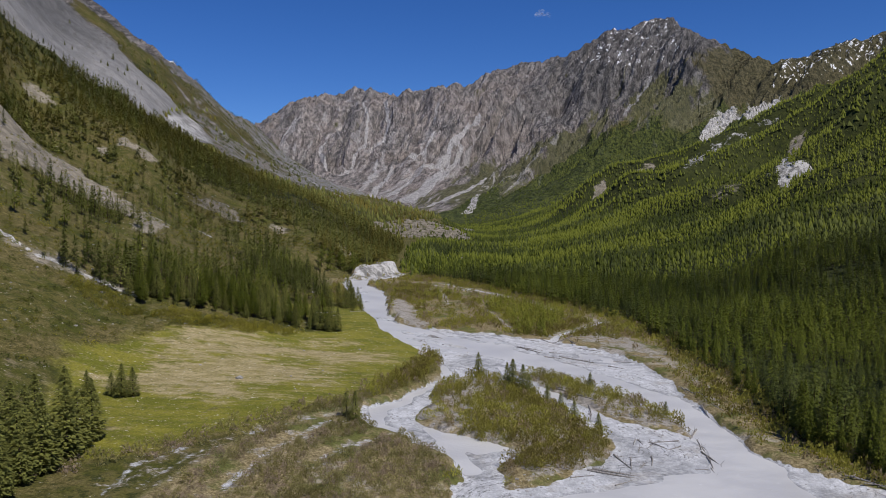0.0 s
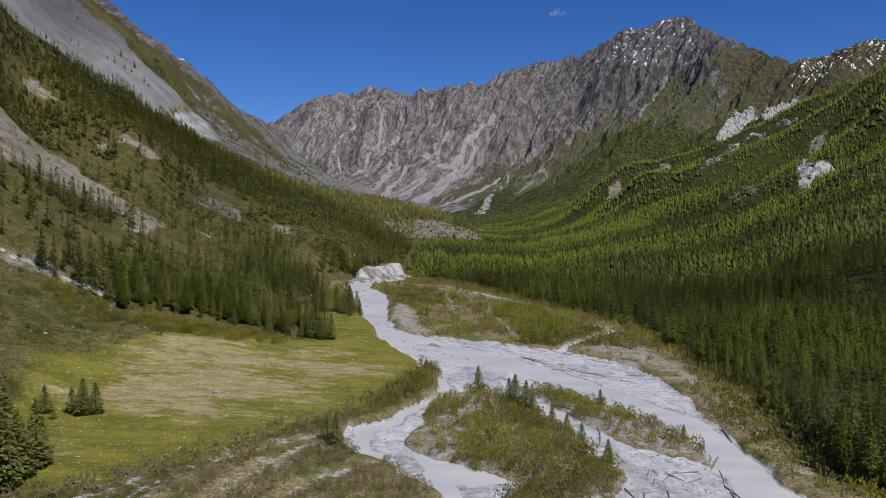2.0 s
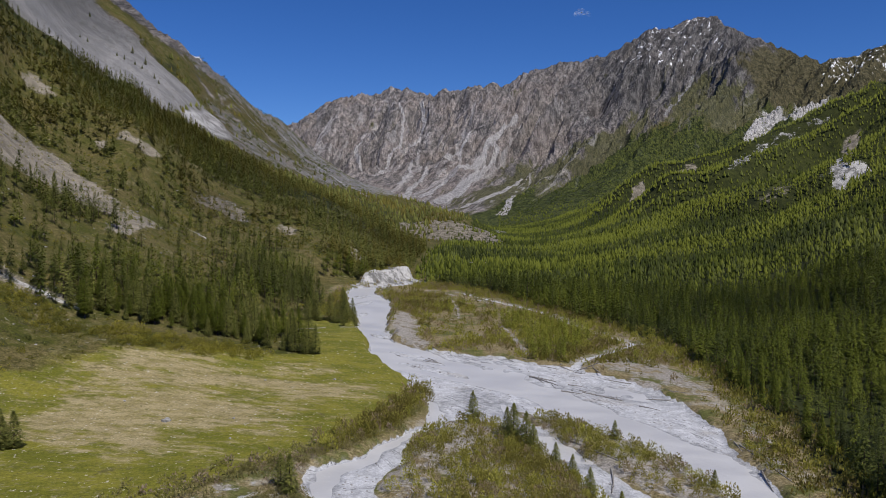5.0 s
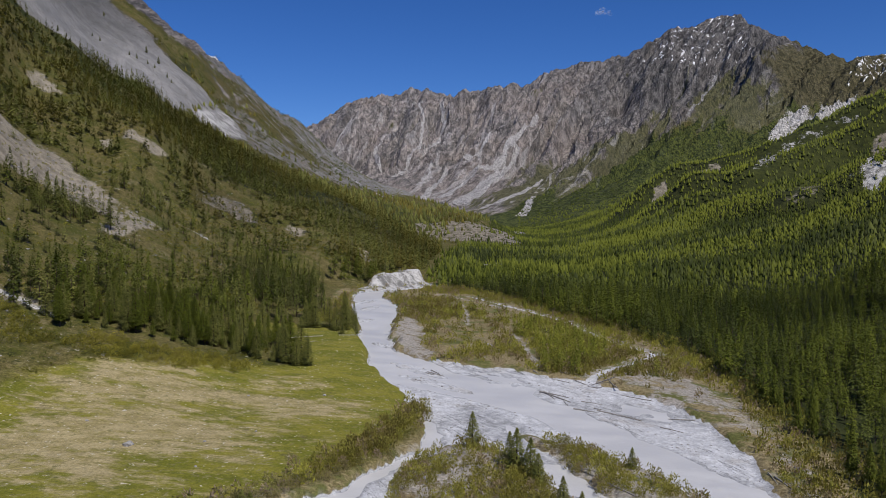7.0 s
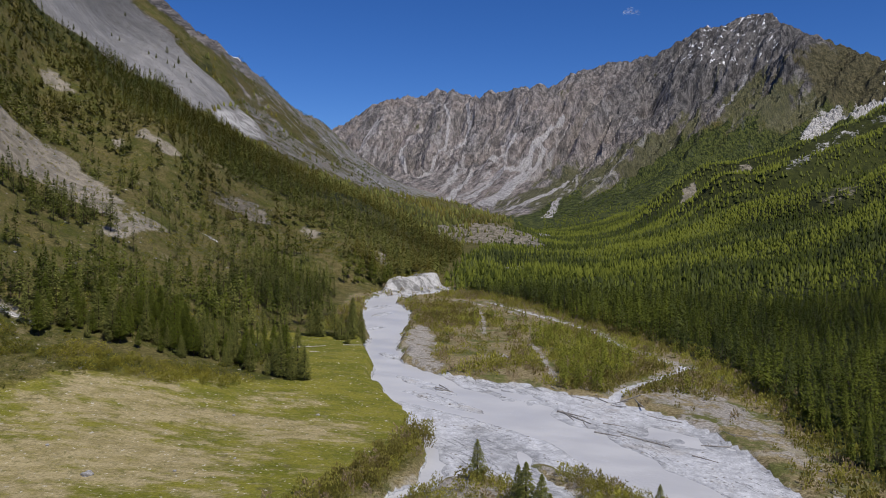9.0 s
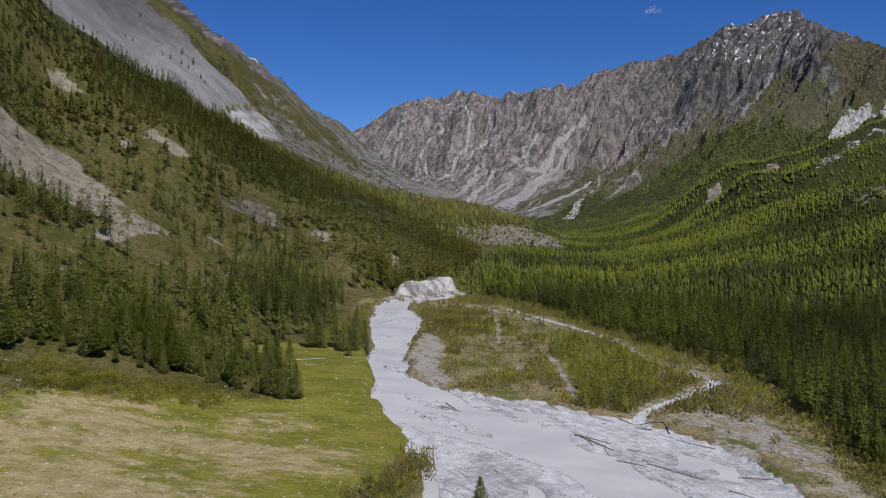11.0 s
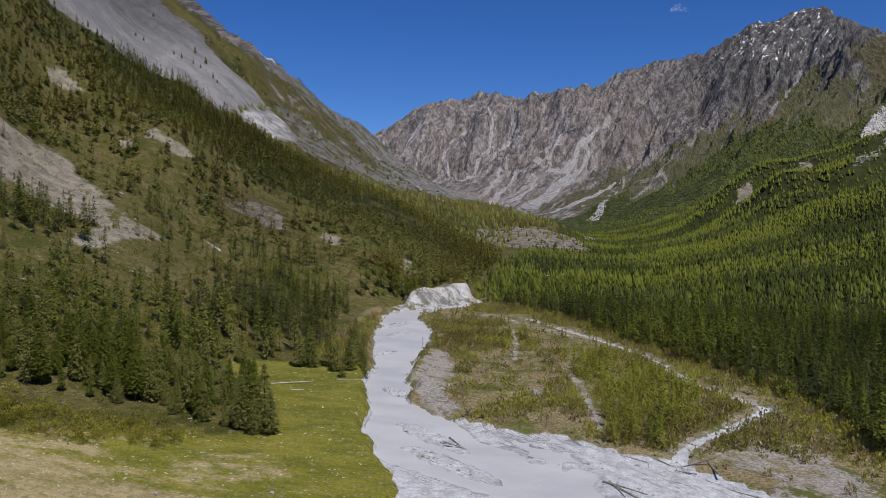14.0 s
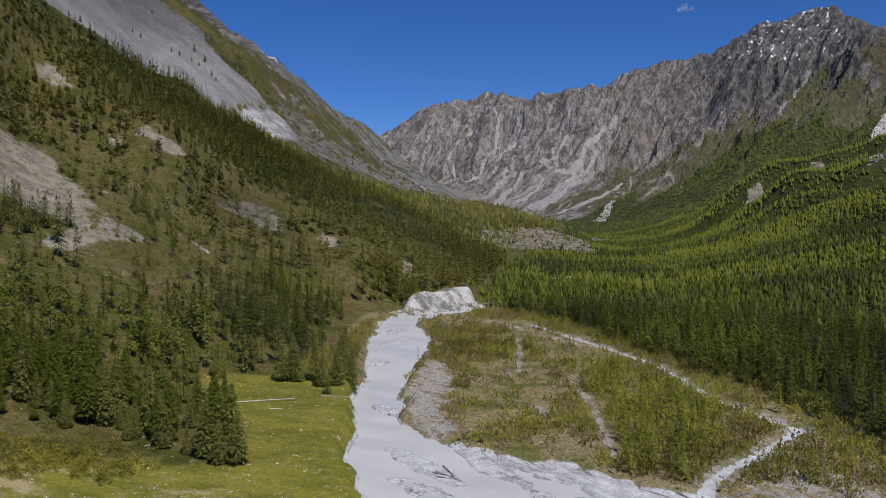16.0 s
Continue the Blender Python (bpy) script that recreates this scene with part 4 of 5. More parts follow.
def scatter(name, kinds, spots, mats, label, category, smooth=False):
    """Joins many plants into one thing. kinds: shapes of (corners, triangles, material); spots: x, y, z, high, wide, turn, which, tint."""
    vs, fs, ms, ts, base = [], [], [], [], 0
    for which, shape in enumerate(kinds):
        rows = spots[spots[:, 6].astype(int) == which]
        if not len(rows):
            continue
        c, s = np.cos(rows[:, 5])[:, None], np.sin(rows[:, 5])[:, None]
        for corners, tris, mat in shape:
            vx, vy, vz = corners.T
            co = np.stack([(vx * c - vy * s) * rows[:, 4:5] + rows[:, 0:1], (vx * s + vy * c) * rows[:, 4:5] + rows[:, 1:2], vz * rows[:, 3:4] + rows[:, 2:3]], -1)
            n = len(corners)
            vs.append(co.reshape(-1, 3))
            fs.append((tris[None] + (base + n * np.arange(len(rows)))[:, None, None]).reshape(-1, 3))
            ms.append(np.full(len(rows) * len(tris), mat))
            ts.append(np.repeat(rows[:, 7], n))
            base += n * len(rows)
    me = mesh_from(name, np.concatenate(vs), np.concatenate(fs), mats, [("tint", np.concatenate(ts))], smooth, np.concatenate(ms))
    return tagged(new(name, me), label, category, kind="stuff")


def spread_over(rng, x0, x1, y0, y1, gap, chance):
    """Spots on a jittered lattice, each kept with the chance that chance(x, y) gives."""
    gx, gy = np.meshgrid(np.arange(x0, x1, gap), np.arange(y0, y1, gap))
    x = gx.ravel() + rng.uniform(-0.48, 0.48, gx.size) * gap
    y = gy.ravel() + rng.uniform(-0.48, 0.48, gx.size) * gap
    keep = rng.rand(gx.size) < chance(x, y)
    return x[keep], y[keep]


def view_wedge(x, y, lo=-0.64, hi=0.58):
    a = np.arctan2(x - 8, y + 15)
    return (a > lo) & (a < hi)


def left_wood(x, y):
    """How thickly trees stand on the left side, 0 to 1."""
    r = np.hypot(x, y)
    z = height(x, y)
    rise = z - water_level(x, y)
    lumps = fbm(x / 45 + 4, y / 45, 3)
    dens = 0.10 + 0.52 * step(-0.1, 0.55, lumps)
    dens = np.maximum(dens, (0.34 + 0.5 * step(-0.3, 0.4, lumps)) * step(55, 85, rise))
    belt = inside(x, y, [(-33, 221.5), (-43, 221.5), (-54, 219), (-64, 216.5), (-84, 212), (-100, 214), (-100, 264), (-62, 264), (-50, 246), (-36, 230)])
    strip = inside(x, y, [(-46, 262), (-52, 330), (-60, 372), (-75, 372), (-85, 330), (-70, 262)])
    dens = np.maximum(dens, 0.72 * step(-3, 4, belt))
    dens = np.maximum(dens, 0.75 * step(-4, 4, strip))
    dens = np.where(inside(x, y, [(-60, 262), (-46, 268), (-42, 300), (-55, 300), (-75, 275)]) > 0, 0.22, dens)
    behind = inside(x, y, [(-60, 392), (-30, 425), (-20, 480), (-10, 700), (-60, 700), (-75, 450)])
    dens = np.maximum(dens, 0.85 * step(-10, 10, behind))
    upper = inside(x, y, [(-120, 640), (-60, 700), (0, 990), (30, 1060), (-150, 1000), (-200, 760)])
    dens = np.maximum(dens, 0.85 * step(-20, 20, upper))
    spur = inside(x, y, [(-300, 470), (-250, 600), (-200, 700), (-120, 700), (-130, 560), (-215, 470)])
    dens = np.maximum(dens, 0.92 * step(-15, 15, spur))
    dens = dens * np.where(y < np.where(x > -80, 220 + 0.12 * (x + 43), 212), 0, 1)
    dens = dens * (1 - 0.93 * np.maximum.reduce([soft(x, y, p, 6) for p in (TALUS, TALUS_LOW, ROCK_PATCH, TOE, *OUTCROPS)])) * (1 - np.maximum(soft(x, y, SCREE_BIG, 5), soft(x, y, SCREE_SMALL, 3)))
    dens = dens * (1 - soft(x, y, KNOB_ROCK, 25) * (0.5 + 0.45 * step(0.3, -0.2, fbm(x / 30, y / 30, 3)))) * (1 - soft(x, y, MEADOW, 1.5)) * (1 - soft(x, y, BANK, 5))
    dens = dens * np.where(inside(x, y, BED) > -3, 0, 1) * step(1.0, 3.0, rise)
    dens = dens * step(215, 150, rise) * step(1250, 1000, r) * np.where(x > 40 - 0.02 * y, 0, 1)
    dens = dens * (1 - 0.95 * soft(x, y, OPEN_LEFT, 12))
    dens = dens * np.where(((x > -31) & (y < 262)) | ((x > -29) & (y < 400)), 0, 1)
    return dens * np.where(right_wood(x, y) > -6, 0, 1)


def right_share(x, y):
    r = np.hypot(x, y)
    d = step(-2, 5, right_wood(x, y) + 3 * value(x / 12, y / 12))
    d = d * (1 - 0.9 * np.maximum.reduce([soft(x, y, p, 6) for p in (PALE_CLIFF, BALD, PALE_BAND, SLIDE_HIGH, *TAN_SLIDES)]))
    for sx, sy in SPECKS:
        d = d * step(4, 14, np.hypot(x - sx, (y - sy + 8) / 1.8))
    d = d * (1 - soft(x, y, KNOB_ROCK, 14) * (0.55 + 0.4 * step(0.3, -0.2, fbm(x / 25, y / 25, 3)))) * (1 - soft(x, y, FAR_SLIDE, 10))
    return d * (1 - 0.5 * step(0.5, 0.8, fbm(x / 60, y / 60 + 9, 3)))


def tree_template(rng, larch, slim):
    """A conifer one metre high as a trunk and a crown of separate drooping boughs."""
    v, f = [], []
    rings = [(0.0, 0.016), (0.3, 0.011), (0.7, 0.006), (0.97, 0.001)]
    for z, w in rings:
        for k in range(6):
            v.append((w * math.cos(k * math.pi / 3), w * math.sin(k * math.pi / 3), z - 0.02 * (z == 0)))
    for a in range(3):
        for k in range(6):
            p, q = a * 6 + k, a * 6 + (k + 1) % 6
            f += [(p, q, q + 6), (p, q + 6, p + 6)]
    trunk = mesh_from("trunk", np.array(v), np.array(f), [BARK], (), True)
    v, t = [], []
    for _ in range(1400):
        v += spray(rng, slim, 0.17 if larch else 0.05, 0.040)
        t += [rng.uniform(0.25, 1.0)] * 3
    v += [(-0.010, 0, 0.9), (0.010, 0.004, 0.9), (0, 0, 1.0)]
    t += [0.6] * 3
    f = np.arange(len(v)).reshape(-1, 3)
    crown = mesh_from("crown", np.array(v), np.array(f), [LARCH if larch else NEEDLES], [("tint", np.array(t))])
    base = new("larch" if larch else "conifer")
    for part_name, me in (("trunk", trunk), ("crown", crown)):
        o = new(part_name, me)
        o.parent = base
    return base


TEMPLATES = {}


def stand_trees(spots, label, group, larch):
    """Trees that stand singly enough to count, each a thing with a trunk and a crown."""
    if larch not in TEMPLATES:
        rng = random.Random(41 + larch)
        TEMPLATES[larch] = [tree_template(rng, larch, rng.uniform(0.13, 0.17) if larch else rng.uniform(0.16, 0.21)) for _ in range(5)]
    for k, (x, y, z, high, wide, turn, _, _) in enumerate(spots):
        proto = TEMPLATES[larch][k % 5]
        m = Matrix.LocRotScale((x, y, z), Euler((0, 0, turn)), (min(wide, 1.8 * high),) * 2 + (high,))
        if k < 5 and not proto.get("label"):
            ob = proto
            ob.matrix_basis = m
        else:
            ob = copy_thing(proto, m)
            ob.matrix_basis = m
        tagged(ob, label, "tree", group)


def plant_woods():
    rng = np.random.RandomState(11)
    pyr = random.Random(5)
    def wood_kinds(boughs, each):
        kinds = [[(*boughs_tree(pyr, boughs, pyr.uniform(0.15, 0.19), pyr.uniform(0.06, 0.12)), 0), (*stem(0.7, 0.014, 3), 2)] for _ in range(each)]
        return kinds + [[(*boughs_tree(pyr, boughs, pyr.uniform(0.13, 0.17), 0.16), 1), (*stem(0.7, 0.014, 3), 2)] for _ in range(each)]

    near_kinds, mid_kinds, foot_kinds = wood_kinds(200, 6), wood_kinds(78, 6), wood_kinds(110, 6)
    far_kinds = [[(*conifer(pyr, 3, 3, pyr.uniform(0.17, 0.22), 0.1), 0)] for _ in range(3)] + [[(*conifer(pyr, 3, 3, pyr.uniform(0.16, 0.20), 0.12), 1)] for _ in range(3)]
    slope_kinds = [[(*boughs_tree(pyr, 30, pyr.uniform(0.17, 0.21), 0.05), 0)] for _ in range(3)] + [[(*boughs_tree(pyr, 30, pyr.uniform(0.15, 0.19), 0.08), 1)] for _ in range(3)]
    tiny_kinds = [[(*conifer(pyr, 2, 3, 0.24, 0.05), 0)] for _ in range(3)] + [[(*conifer(pyr, 2, 3, 0.22, 0.05), 1)] for _ in range(3)]

    def rows(x, y, tall, larch, kinds, wide=1.0):
        half = kinds // 2
        n = len(x)
        high = tall * (0.36 + 0.9 * rng.rand(n) ** 0.9) * (1 + 0.2 * value(x / 30, y / 30))
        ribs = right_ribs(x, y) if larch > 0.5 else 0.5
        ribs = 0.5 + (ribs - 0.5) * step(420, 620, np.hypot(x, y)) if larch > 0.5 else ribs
        # sunlit ribs and shaded hollows put into colour: more larch, lighter tint on ribs
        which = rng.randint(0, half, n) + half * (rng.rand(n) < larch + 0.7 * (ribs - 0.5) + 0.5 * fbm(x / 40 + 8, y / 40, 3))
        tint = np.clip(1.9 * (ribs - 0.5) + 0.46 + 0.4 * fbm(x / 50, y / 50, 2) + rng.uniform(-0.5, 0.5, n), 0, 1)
        return np.stack([x, y, height(x, y) - 0.15, high, high * rng.uniform(0.8, 1.2, n) * wide, rng.uniform(0, 6.28, n), which, tint], 1)

    # right side, by distance
    def band(lo, hi, share):
        return lambda x, y: share(x, y) * view_wedge(x, y) * (np.hypot(x, y) >= lo) * (np.hypot(x, y) < hi)

    mats = [SPRUCE, LARCH, BARK]
    x, y = spread_over(rng, 40, 160, 85, 230, 2.9, band(60, 230, right_share))
    near = rows(x, y, 9.4, 0.72, 12, 1.0)
    x, y = spread_over(rng, -10, 260, 150, 420, 2.95, band(230, 420, right_share))
    middle = rows(x, y, 9.0, 0.72, 12, 1.05)
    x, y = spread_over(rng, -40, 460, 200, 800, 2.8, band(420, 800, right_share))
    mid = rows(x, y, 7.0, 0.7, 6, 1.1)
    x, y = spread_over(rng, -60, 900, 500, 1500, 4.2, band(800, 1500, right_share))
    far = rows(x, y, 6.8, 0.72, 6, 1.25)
    pick = (right_wood(near[:, 0], near[:, 1]) < 4.5) & (near[:, 1] > 112)
    stand_trees(near[pick], "slender green larch at the edge of the river wood", "larches along the river wood", True)
    near = near[~pick]
    x, y = spread_over(rng, 60, 230, -70, 88, 4.6, right_share)
    scatter("woods_behind", far_kinds, rows(x, y, 10.0, 0.7, 6, 1.1), mats, "green conifer wood beside the lower river", "forest")

    def high_share(x, y):
        z = height(x, y)
        return 0.62 * cover(x, y, z)["forest"] * step(0.25, 0.6, ridged(lean(x, y) / 80 + 3, np.hypot(x, y) / 700, 3) + 0.3 * value(x / 40, y / 40))

    xx, yy = spread_over(rng, 60, 1500, 1300, 3000, 9.0, band(1500, 3000, high_share))
    scatter("woods_far_side", tiny_kinds, rows(xx, yy, 8.0, 0.6, 6, 1.5) * np.array([1, 1, 1, 1, 1, 1, 1, 0.8]), mats, "green woods far up on the flank of the peak", "forest", True)
    scatter("woods_valley_side", near_kinds, near, mats, "dense wood of tall green larches and dark conifers", "forest")
    scatter("woods_valley_foot", mid_kinds, middle, mats, "dense wood of green larches at the foot of the slope", "forest")
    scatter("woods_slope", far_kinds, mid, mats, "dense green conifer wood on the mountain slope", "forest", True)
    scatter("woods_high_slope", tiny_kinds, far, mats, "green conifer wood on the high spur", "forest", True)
    # left side
    x, y = spread_over(rng, -300, 10, 212, 420, 2.6, band(60, 420, left_wood))
    near = rows(x, y, 8.8, 0.45, 12, 1.1)
    x, y = spread_over(rng, -420, 20, 300, 720, 3.3, band(420, 720, left_wood))
    mid = rows(x, y, 9.0, 0.5, 6, 1.1) * np.array([1, 1, 1, 1, 1, 1, 1, 0.8])
    x, y = spread_over(rng, -500, 60, 500, 1250, 4.6, band(720, 1250, left_wood))
    far = rows(x, y, 8.0, 0.4, 6, 1.15) * np.array([1, 1, 1, 1, 1, 1, 1, 0.8])
    pick = (near[:, 1] < 240) & (inside(near[:, 0], near[:, 1], [(-26, 212), (-26, 232), (-50, 252), (-66, 243), (-90, 232), (-90, 205), (-48, 214)]) > 0)
    edge = near[pick]
    airy = rng.rand(len(edge)) < 0.55
    stand_trees(edge[~airy], "dark green conifer at the edge of the meadow", "conifers at the meadow's edge", False)
    stand_trees(edge[airy] * np.array([1, 1, 1, 1, 1.25, 1, 1, 1]), "airy green larch at the edge of the meadow", "larches at the meadow's edge", True)
    near = near[~pick]
    scatter("woods_left_foot", foot_kinds, near, [NEEDLES, LARCH, BARK], "open wood of dark green conifers on the lower slope", "forest")
    mats = [NEEDLES, BUDDING, BARK]
    scatter("woods_left_slope", slope_kinds, mid, mats, "scattered dark green conifers on the stony slope", "forest")
    scatter("woods_left_high", tiny_kinds, far, mats, "dark conifers on the upper slope and knoll", "forest", True)


def plant_shrubs():
    rng = np.random.RandomState(23)
    pyr = random.Random(9)
    kinds = [[(*bush(pyr, 28, 0.55, 0.85), 0)] for _ in range(7)]

    fine = [[(*bush(pyr, 125, 0.55, 0.38), 0)] for _ in range(5)] + [[(*bush(pyr, 125, 0.4, 0.38), 0)] for _ in range(2)]

    def rows(x, y, tall, spread):
        n = len(x)
        high = tall * rng.uniform(0.45, 1.25, n)
        return np.stack([x, y, height(x, y) - 0.1, high, high * spread * rng.uniform(0.7, 1.2, n), rng.uniform(0, 6.28, n), rng.randint(0, len(kinds), n), np.clip(0.5 + 0.4 * fbm(x / 9 + 3, y / 9, 3) + rng.uniform(-0.3, 0.3, n), 0, 1)], 1)

    def isle(x, y):
        d = np.maximum(inside(x, y, BIG_ISLAND), 0.8 * inside(x, y, STRIP))
        return step(0.2, 1.6, d + value(x / 4, y / 4)) * (0.22 + 0.6 * step(-0.25, 0.25, fbm(x / 7, y / 11, 3)))

    def flats(x, y):
        flat = step(-2, 3, inside(x, y, FLOOR)) * step(0.5, -1.0, inside(x, y, BED) + value(x / 5, y / 5)) * (1 - soft(x, y, MEADOW, 2))
        for line in TRACKS + [SPIT, FAINT_PATH]:
            flat = flat * step(1.2, 2.8, along(x, y, line))
        flat = flat * (1 - np.maximum.reduce([soft(x, y, p, 1.0) for p in CLEARINGS])) * step(0.6, 1.6, along(x, y, DITCH))
        right = (x > 0.0) | (y > 245)
        return flat * np.where(right, np.maximum((0.15 + 0.8 * step(-0.1, 0.22, fbm(x / 15, y / 22, 4))), 0.75 * (x > 36) * (y < 262) * (y > 236)) * (1 - soft(x, y, BANK, 6)) * (1 - 0.65 * soft(x, y, APRON, 3) * (y < 240)) * (1 - soft(x, y, POINT_BAR, 1.5)), 0.85)

    x, y = spread_over(rng, -12, 50, 100, 192, 1.05, isle)
    scatter("island_willows", fine, rows(x, y, 2.3, 1.0), [SHRUB], "olive and brown willow scrub on the river islands", "shrubs")
    x, y = spread_over(rng, -60, 12, 85, 215, 1.2, flats)
    scatter("near_heath", fine, rows(x, y, 1.6, 1.1), [HEATH], "brown and olive leafless scrub beside the gravel tracks", "shrubs")
    x, y = spread_over(rng, -50, 75, 110, 430, 1.35, lambda x, y: flats(x, y) * ((x > 0) | (y > 245)))
    scatter("flat_willows", kinds, rows(x, y, 1.9, 1.05), [SHRUB], "yellow-green willow scrub on the river flat", "shrubs")

    # young trees in a band across the flat
    x, y = spread_over(rng, -20, 70, 232, 420, 1.7, lambda x, y: flats(x, y) * np.maximum(0.95 * step(-1.5, 1.0, inside(x, y, YOUNG_WOOD) + 2 * value(x / 6, y / 6)), 0.22 * step(0.2, 0.5, fbm(x / 11 + 5, y / 11, 2))))
    young = [[(*boughs_tree(pyr, 46, 0.2, 0.02), 0)] for _ in range(4)]
    scatter("young_trees", young, rows(x, y, 5.2, 0.9) * np.array([1, 1, 1, 1, 1, 1, 0.5, 1]), [YOUNG], "bright green young willows and larches in a band on the flat", "shrubs")

    def hillside(x, y):
        d = 0.75 * step(-0.3, 0.4, fbm(x / 18, y / 18, 3)) + 0.08
        d = np.maximum(d, 0.7 * step(5, 2, along(x, y, [(-92, 210), (-74, 207), (-62, 205.5), (-49, 209)]) + 1.5 * value(x / 5, y / 5)))
        return d * step(0, 3, height(x, y) - water_level(x, y) - 2) * (1 - soft(x, y, MEADOW, 5)) * (inside(x, y, FLOOR) < 0) * (1 - 0.6 * soft(x, y, TALUS, 5))

    x, y = spread_over(rng, -260, -25, 110, 480, 3.0, hillside)
    scatter("hill_scrub", kinds, rows(x, y, 1.1, 1.5), [GOLD], "low yellow-green scrub on the dry hillside", "shrubs")


    def dark_scrub(x, y):
        d = 0.10 + 0.45 * step(-0.1, 0.5, fbm(x / 24 + 3, y / 24, 3))
        d = np.maximum(d, 0.6 * step(-4, 4, inside(x, y, [(-110, 120), (-78, 125), (-84, 165), (-100, 200), (-125, 195)])))
        return d * step(0, 3, height(x, y) - water_level(x, y) - 2) * (1 - soft(x, y, MEADOW, 8)) * (inside(x, y, FLOOR) < 0) * (1 - 0.85 * np.maximum(soft(x, y, TALUS, 5), soft(x, y, ROCK_PATCH, 8)))

    x, y = spread_over(rng, -250, -30, 110, 560, 3.2, dark_scrub)
    scatter("hill_bushes", kinds, rows(x, y, 1.4, 1.3), [NEEDLES], "low dark green bushes on the hillside", "shrubs")
    def high_slope(x, y):
        d = np.maximum(0.75 * soft(x, y, OPEN_LEFT, 10), 0.8 * soft(x, y, GREEN_STRIP, 8)) * step(-0.35, 0.4, fbm(x / 45, y / 45, 3))
        return np.maximum(d, 0.5 * soft(x, y, KNOB_ROCK, 6)) * (1 - soft(x, y, SCREE_SMALL, 4))

    x, y = spread_over(rng, -430, 50, 640, 1400, 7.0, high_slope)
    scatter("slope_bushes", kinds, rows(x, y, 2.6, 1.2), [SPRUCE], "low dark bushes on the stony upper slope", "shrubs")
    # golden bushes where the meadow meets the trees
    x, y = spread_over(rng, -105, -40, 190, 225, 1.5, lambda x, y: 0.8 * step(6.5, 2.5, along(x, y, [(-96, 208), (-84, 204), (-74, 205), (-62, 206), (-50, 210), (-44, 214)]) + 3 * value(x / 5, y / 5)))
    scatter("golden_bushes", fine, rows(x, y, 2.0, 1.3), [GOLD], "golden and olive bushes between the meadow and the conifers", "shrubs")
    # brown and olive scrub along the foot of the river wood
    ey, ex = np.array([p[::-1] for p in RIGHT_EDGE[::-1]], float).T

    def wood_edge(x, y):
        d = x - np.interp(y, ey, ex)
        return 0.75 * step(-7, -1, d + 3 * value(x / 6, y / 6)) * step(13, 6, d) * (y > 100)

    x, y = spread_over(rng, 40, 100, 100, 330, 1.7, wood_edge)
    scatter("wood_edge_scrub", kinds, rows(x, y, 2.1, 0.9), [SHRUB], "brown and olive scrub along the foot of the river wood", "shrubs")
    # taller willows on the bank of the side channel
    x, y = spread_over(rng, -16, 4, 150, 200, 1.3, lambda x, y: step(3.2, 1.0, along(x, y, [(-3, 197), (-4, 184), (-8, 170), (-16, 155)]) + 0.5 * value(x, y)))
    scatter("bank_willows", fine, rows(x, y, 3.2, 0.85), [SHRUB], "tall olive willows along the side channel's bank", "shrubs")
    # low dark heath along the near rim of the meadow
    x, y = spread_over(rng, -70, -12, 100, 160, 1.3, lambda x, y: 0.8 * step(4.5, 1.5, along(x, y, [(-12, 158), (-22, 148), (-34, 132), (-50, 113), (-60, 104)]) + 1.5 * value(x / 5, y / 5)))
    scatter("rim_heath", kinds, rows(x, y, 1.3, 1.3), [HEATH], "low brown heath along the meadow's rim", "shrubs")


def named_trees():
    """The trees that stand alone: on the meadow, in the clump, on the islands and at the near corner."""
    rng = np.random.RandomState(3)

    def spots(rows, wide=1.0):
        x, y, h = np.array(rows, float).T
        return np.stack([x, y, height(x, y) - 0.1, h, h * wide, rng.uniform(0, 6.28, len(x)), 0 * x, 0 * x], 1)

    stand_trees(spots([(-30.5, 220.5, 7.4), (-33, 224, 10.5), (-33, 220, 6.4), (-36, 222, 9.0), (-54, 262, 7.2), (-59, 260.5, 8.0), (-43, 267.5, 8.5), (-40.5, 268.5, 9.0), (-42, 271, 9.5), (-34, 266.5, 7.0), (-31.5, 268, 7.5), (-37, 271, 9.0), (-29.5, 272, 6.5), (-33, 274, 8.5),
                       (-34, 280, 8.5), (-36, 288, 9.0), (-31, 277, 6.5)], 1.35), "tall dark green conifer standing on the meadow", "meadow conifers", False)
    stand_trees(spots([(-68.5, 146, 5.2), (-64.5, 147.5, 4.6), (-62, 146.5, 6.6), (-60.3, 147.5, 5.8), (-65.5, 143, 2.2), (-63, 149, 4.4)], 1.75), "small dark conifer in a clump on the meadow", "clump on the meadow", False)
    stand_trees(spots([(8, 177, 6.0), (15, 166, 7.0), (17, 164, 6.5), (14, 169, 5.5), (18, 161, 5.0), (23, 150, 4.5), (25, 146, 4.5), (28, 138, 4.2), (-16, 137, 5.5), (-18, 140, 4.5), (21, 155, 4.8), (33, 172, 3.5), (44, 151, 2.8)], 1.6),
                "young green conifer among the willows of the river islands", "island conifers", False)
    stand_trees(spots([(-31, 260.5, 3.4)], 1.6), "low spreading conifer alone on the meadow beside a fallen trunk", "meadow conifers", False)
    stand_trees(spots(SCREE_TREES, 1.3), "small dark conifer standing alone on the grey scree", "conifers on the scree", False)
    corner = [(-56 - 3.2 * i + rng.uniform(-1, 1), 96 + 5.0 * j - 1.5 * i + rng.uniform(-1.5, 1.5), rng.uniform(8, 12.5)) for i in range(5) for j in range(6)]
    stand_trees(spots(corner, 1.45), "tall dark conifer in the grove beside the meadow", "grove beside the meadow", False)


plant_woods()
plant_shrubs()
named_trees()


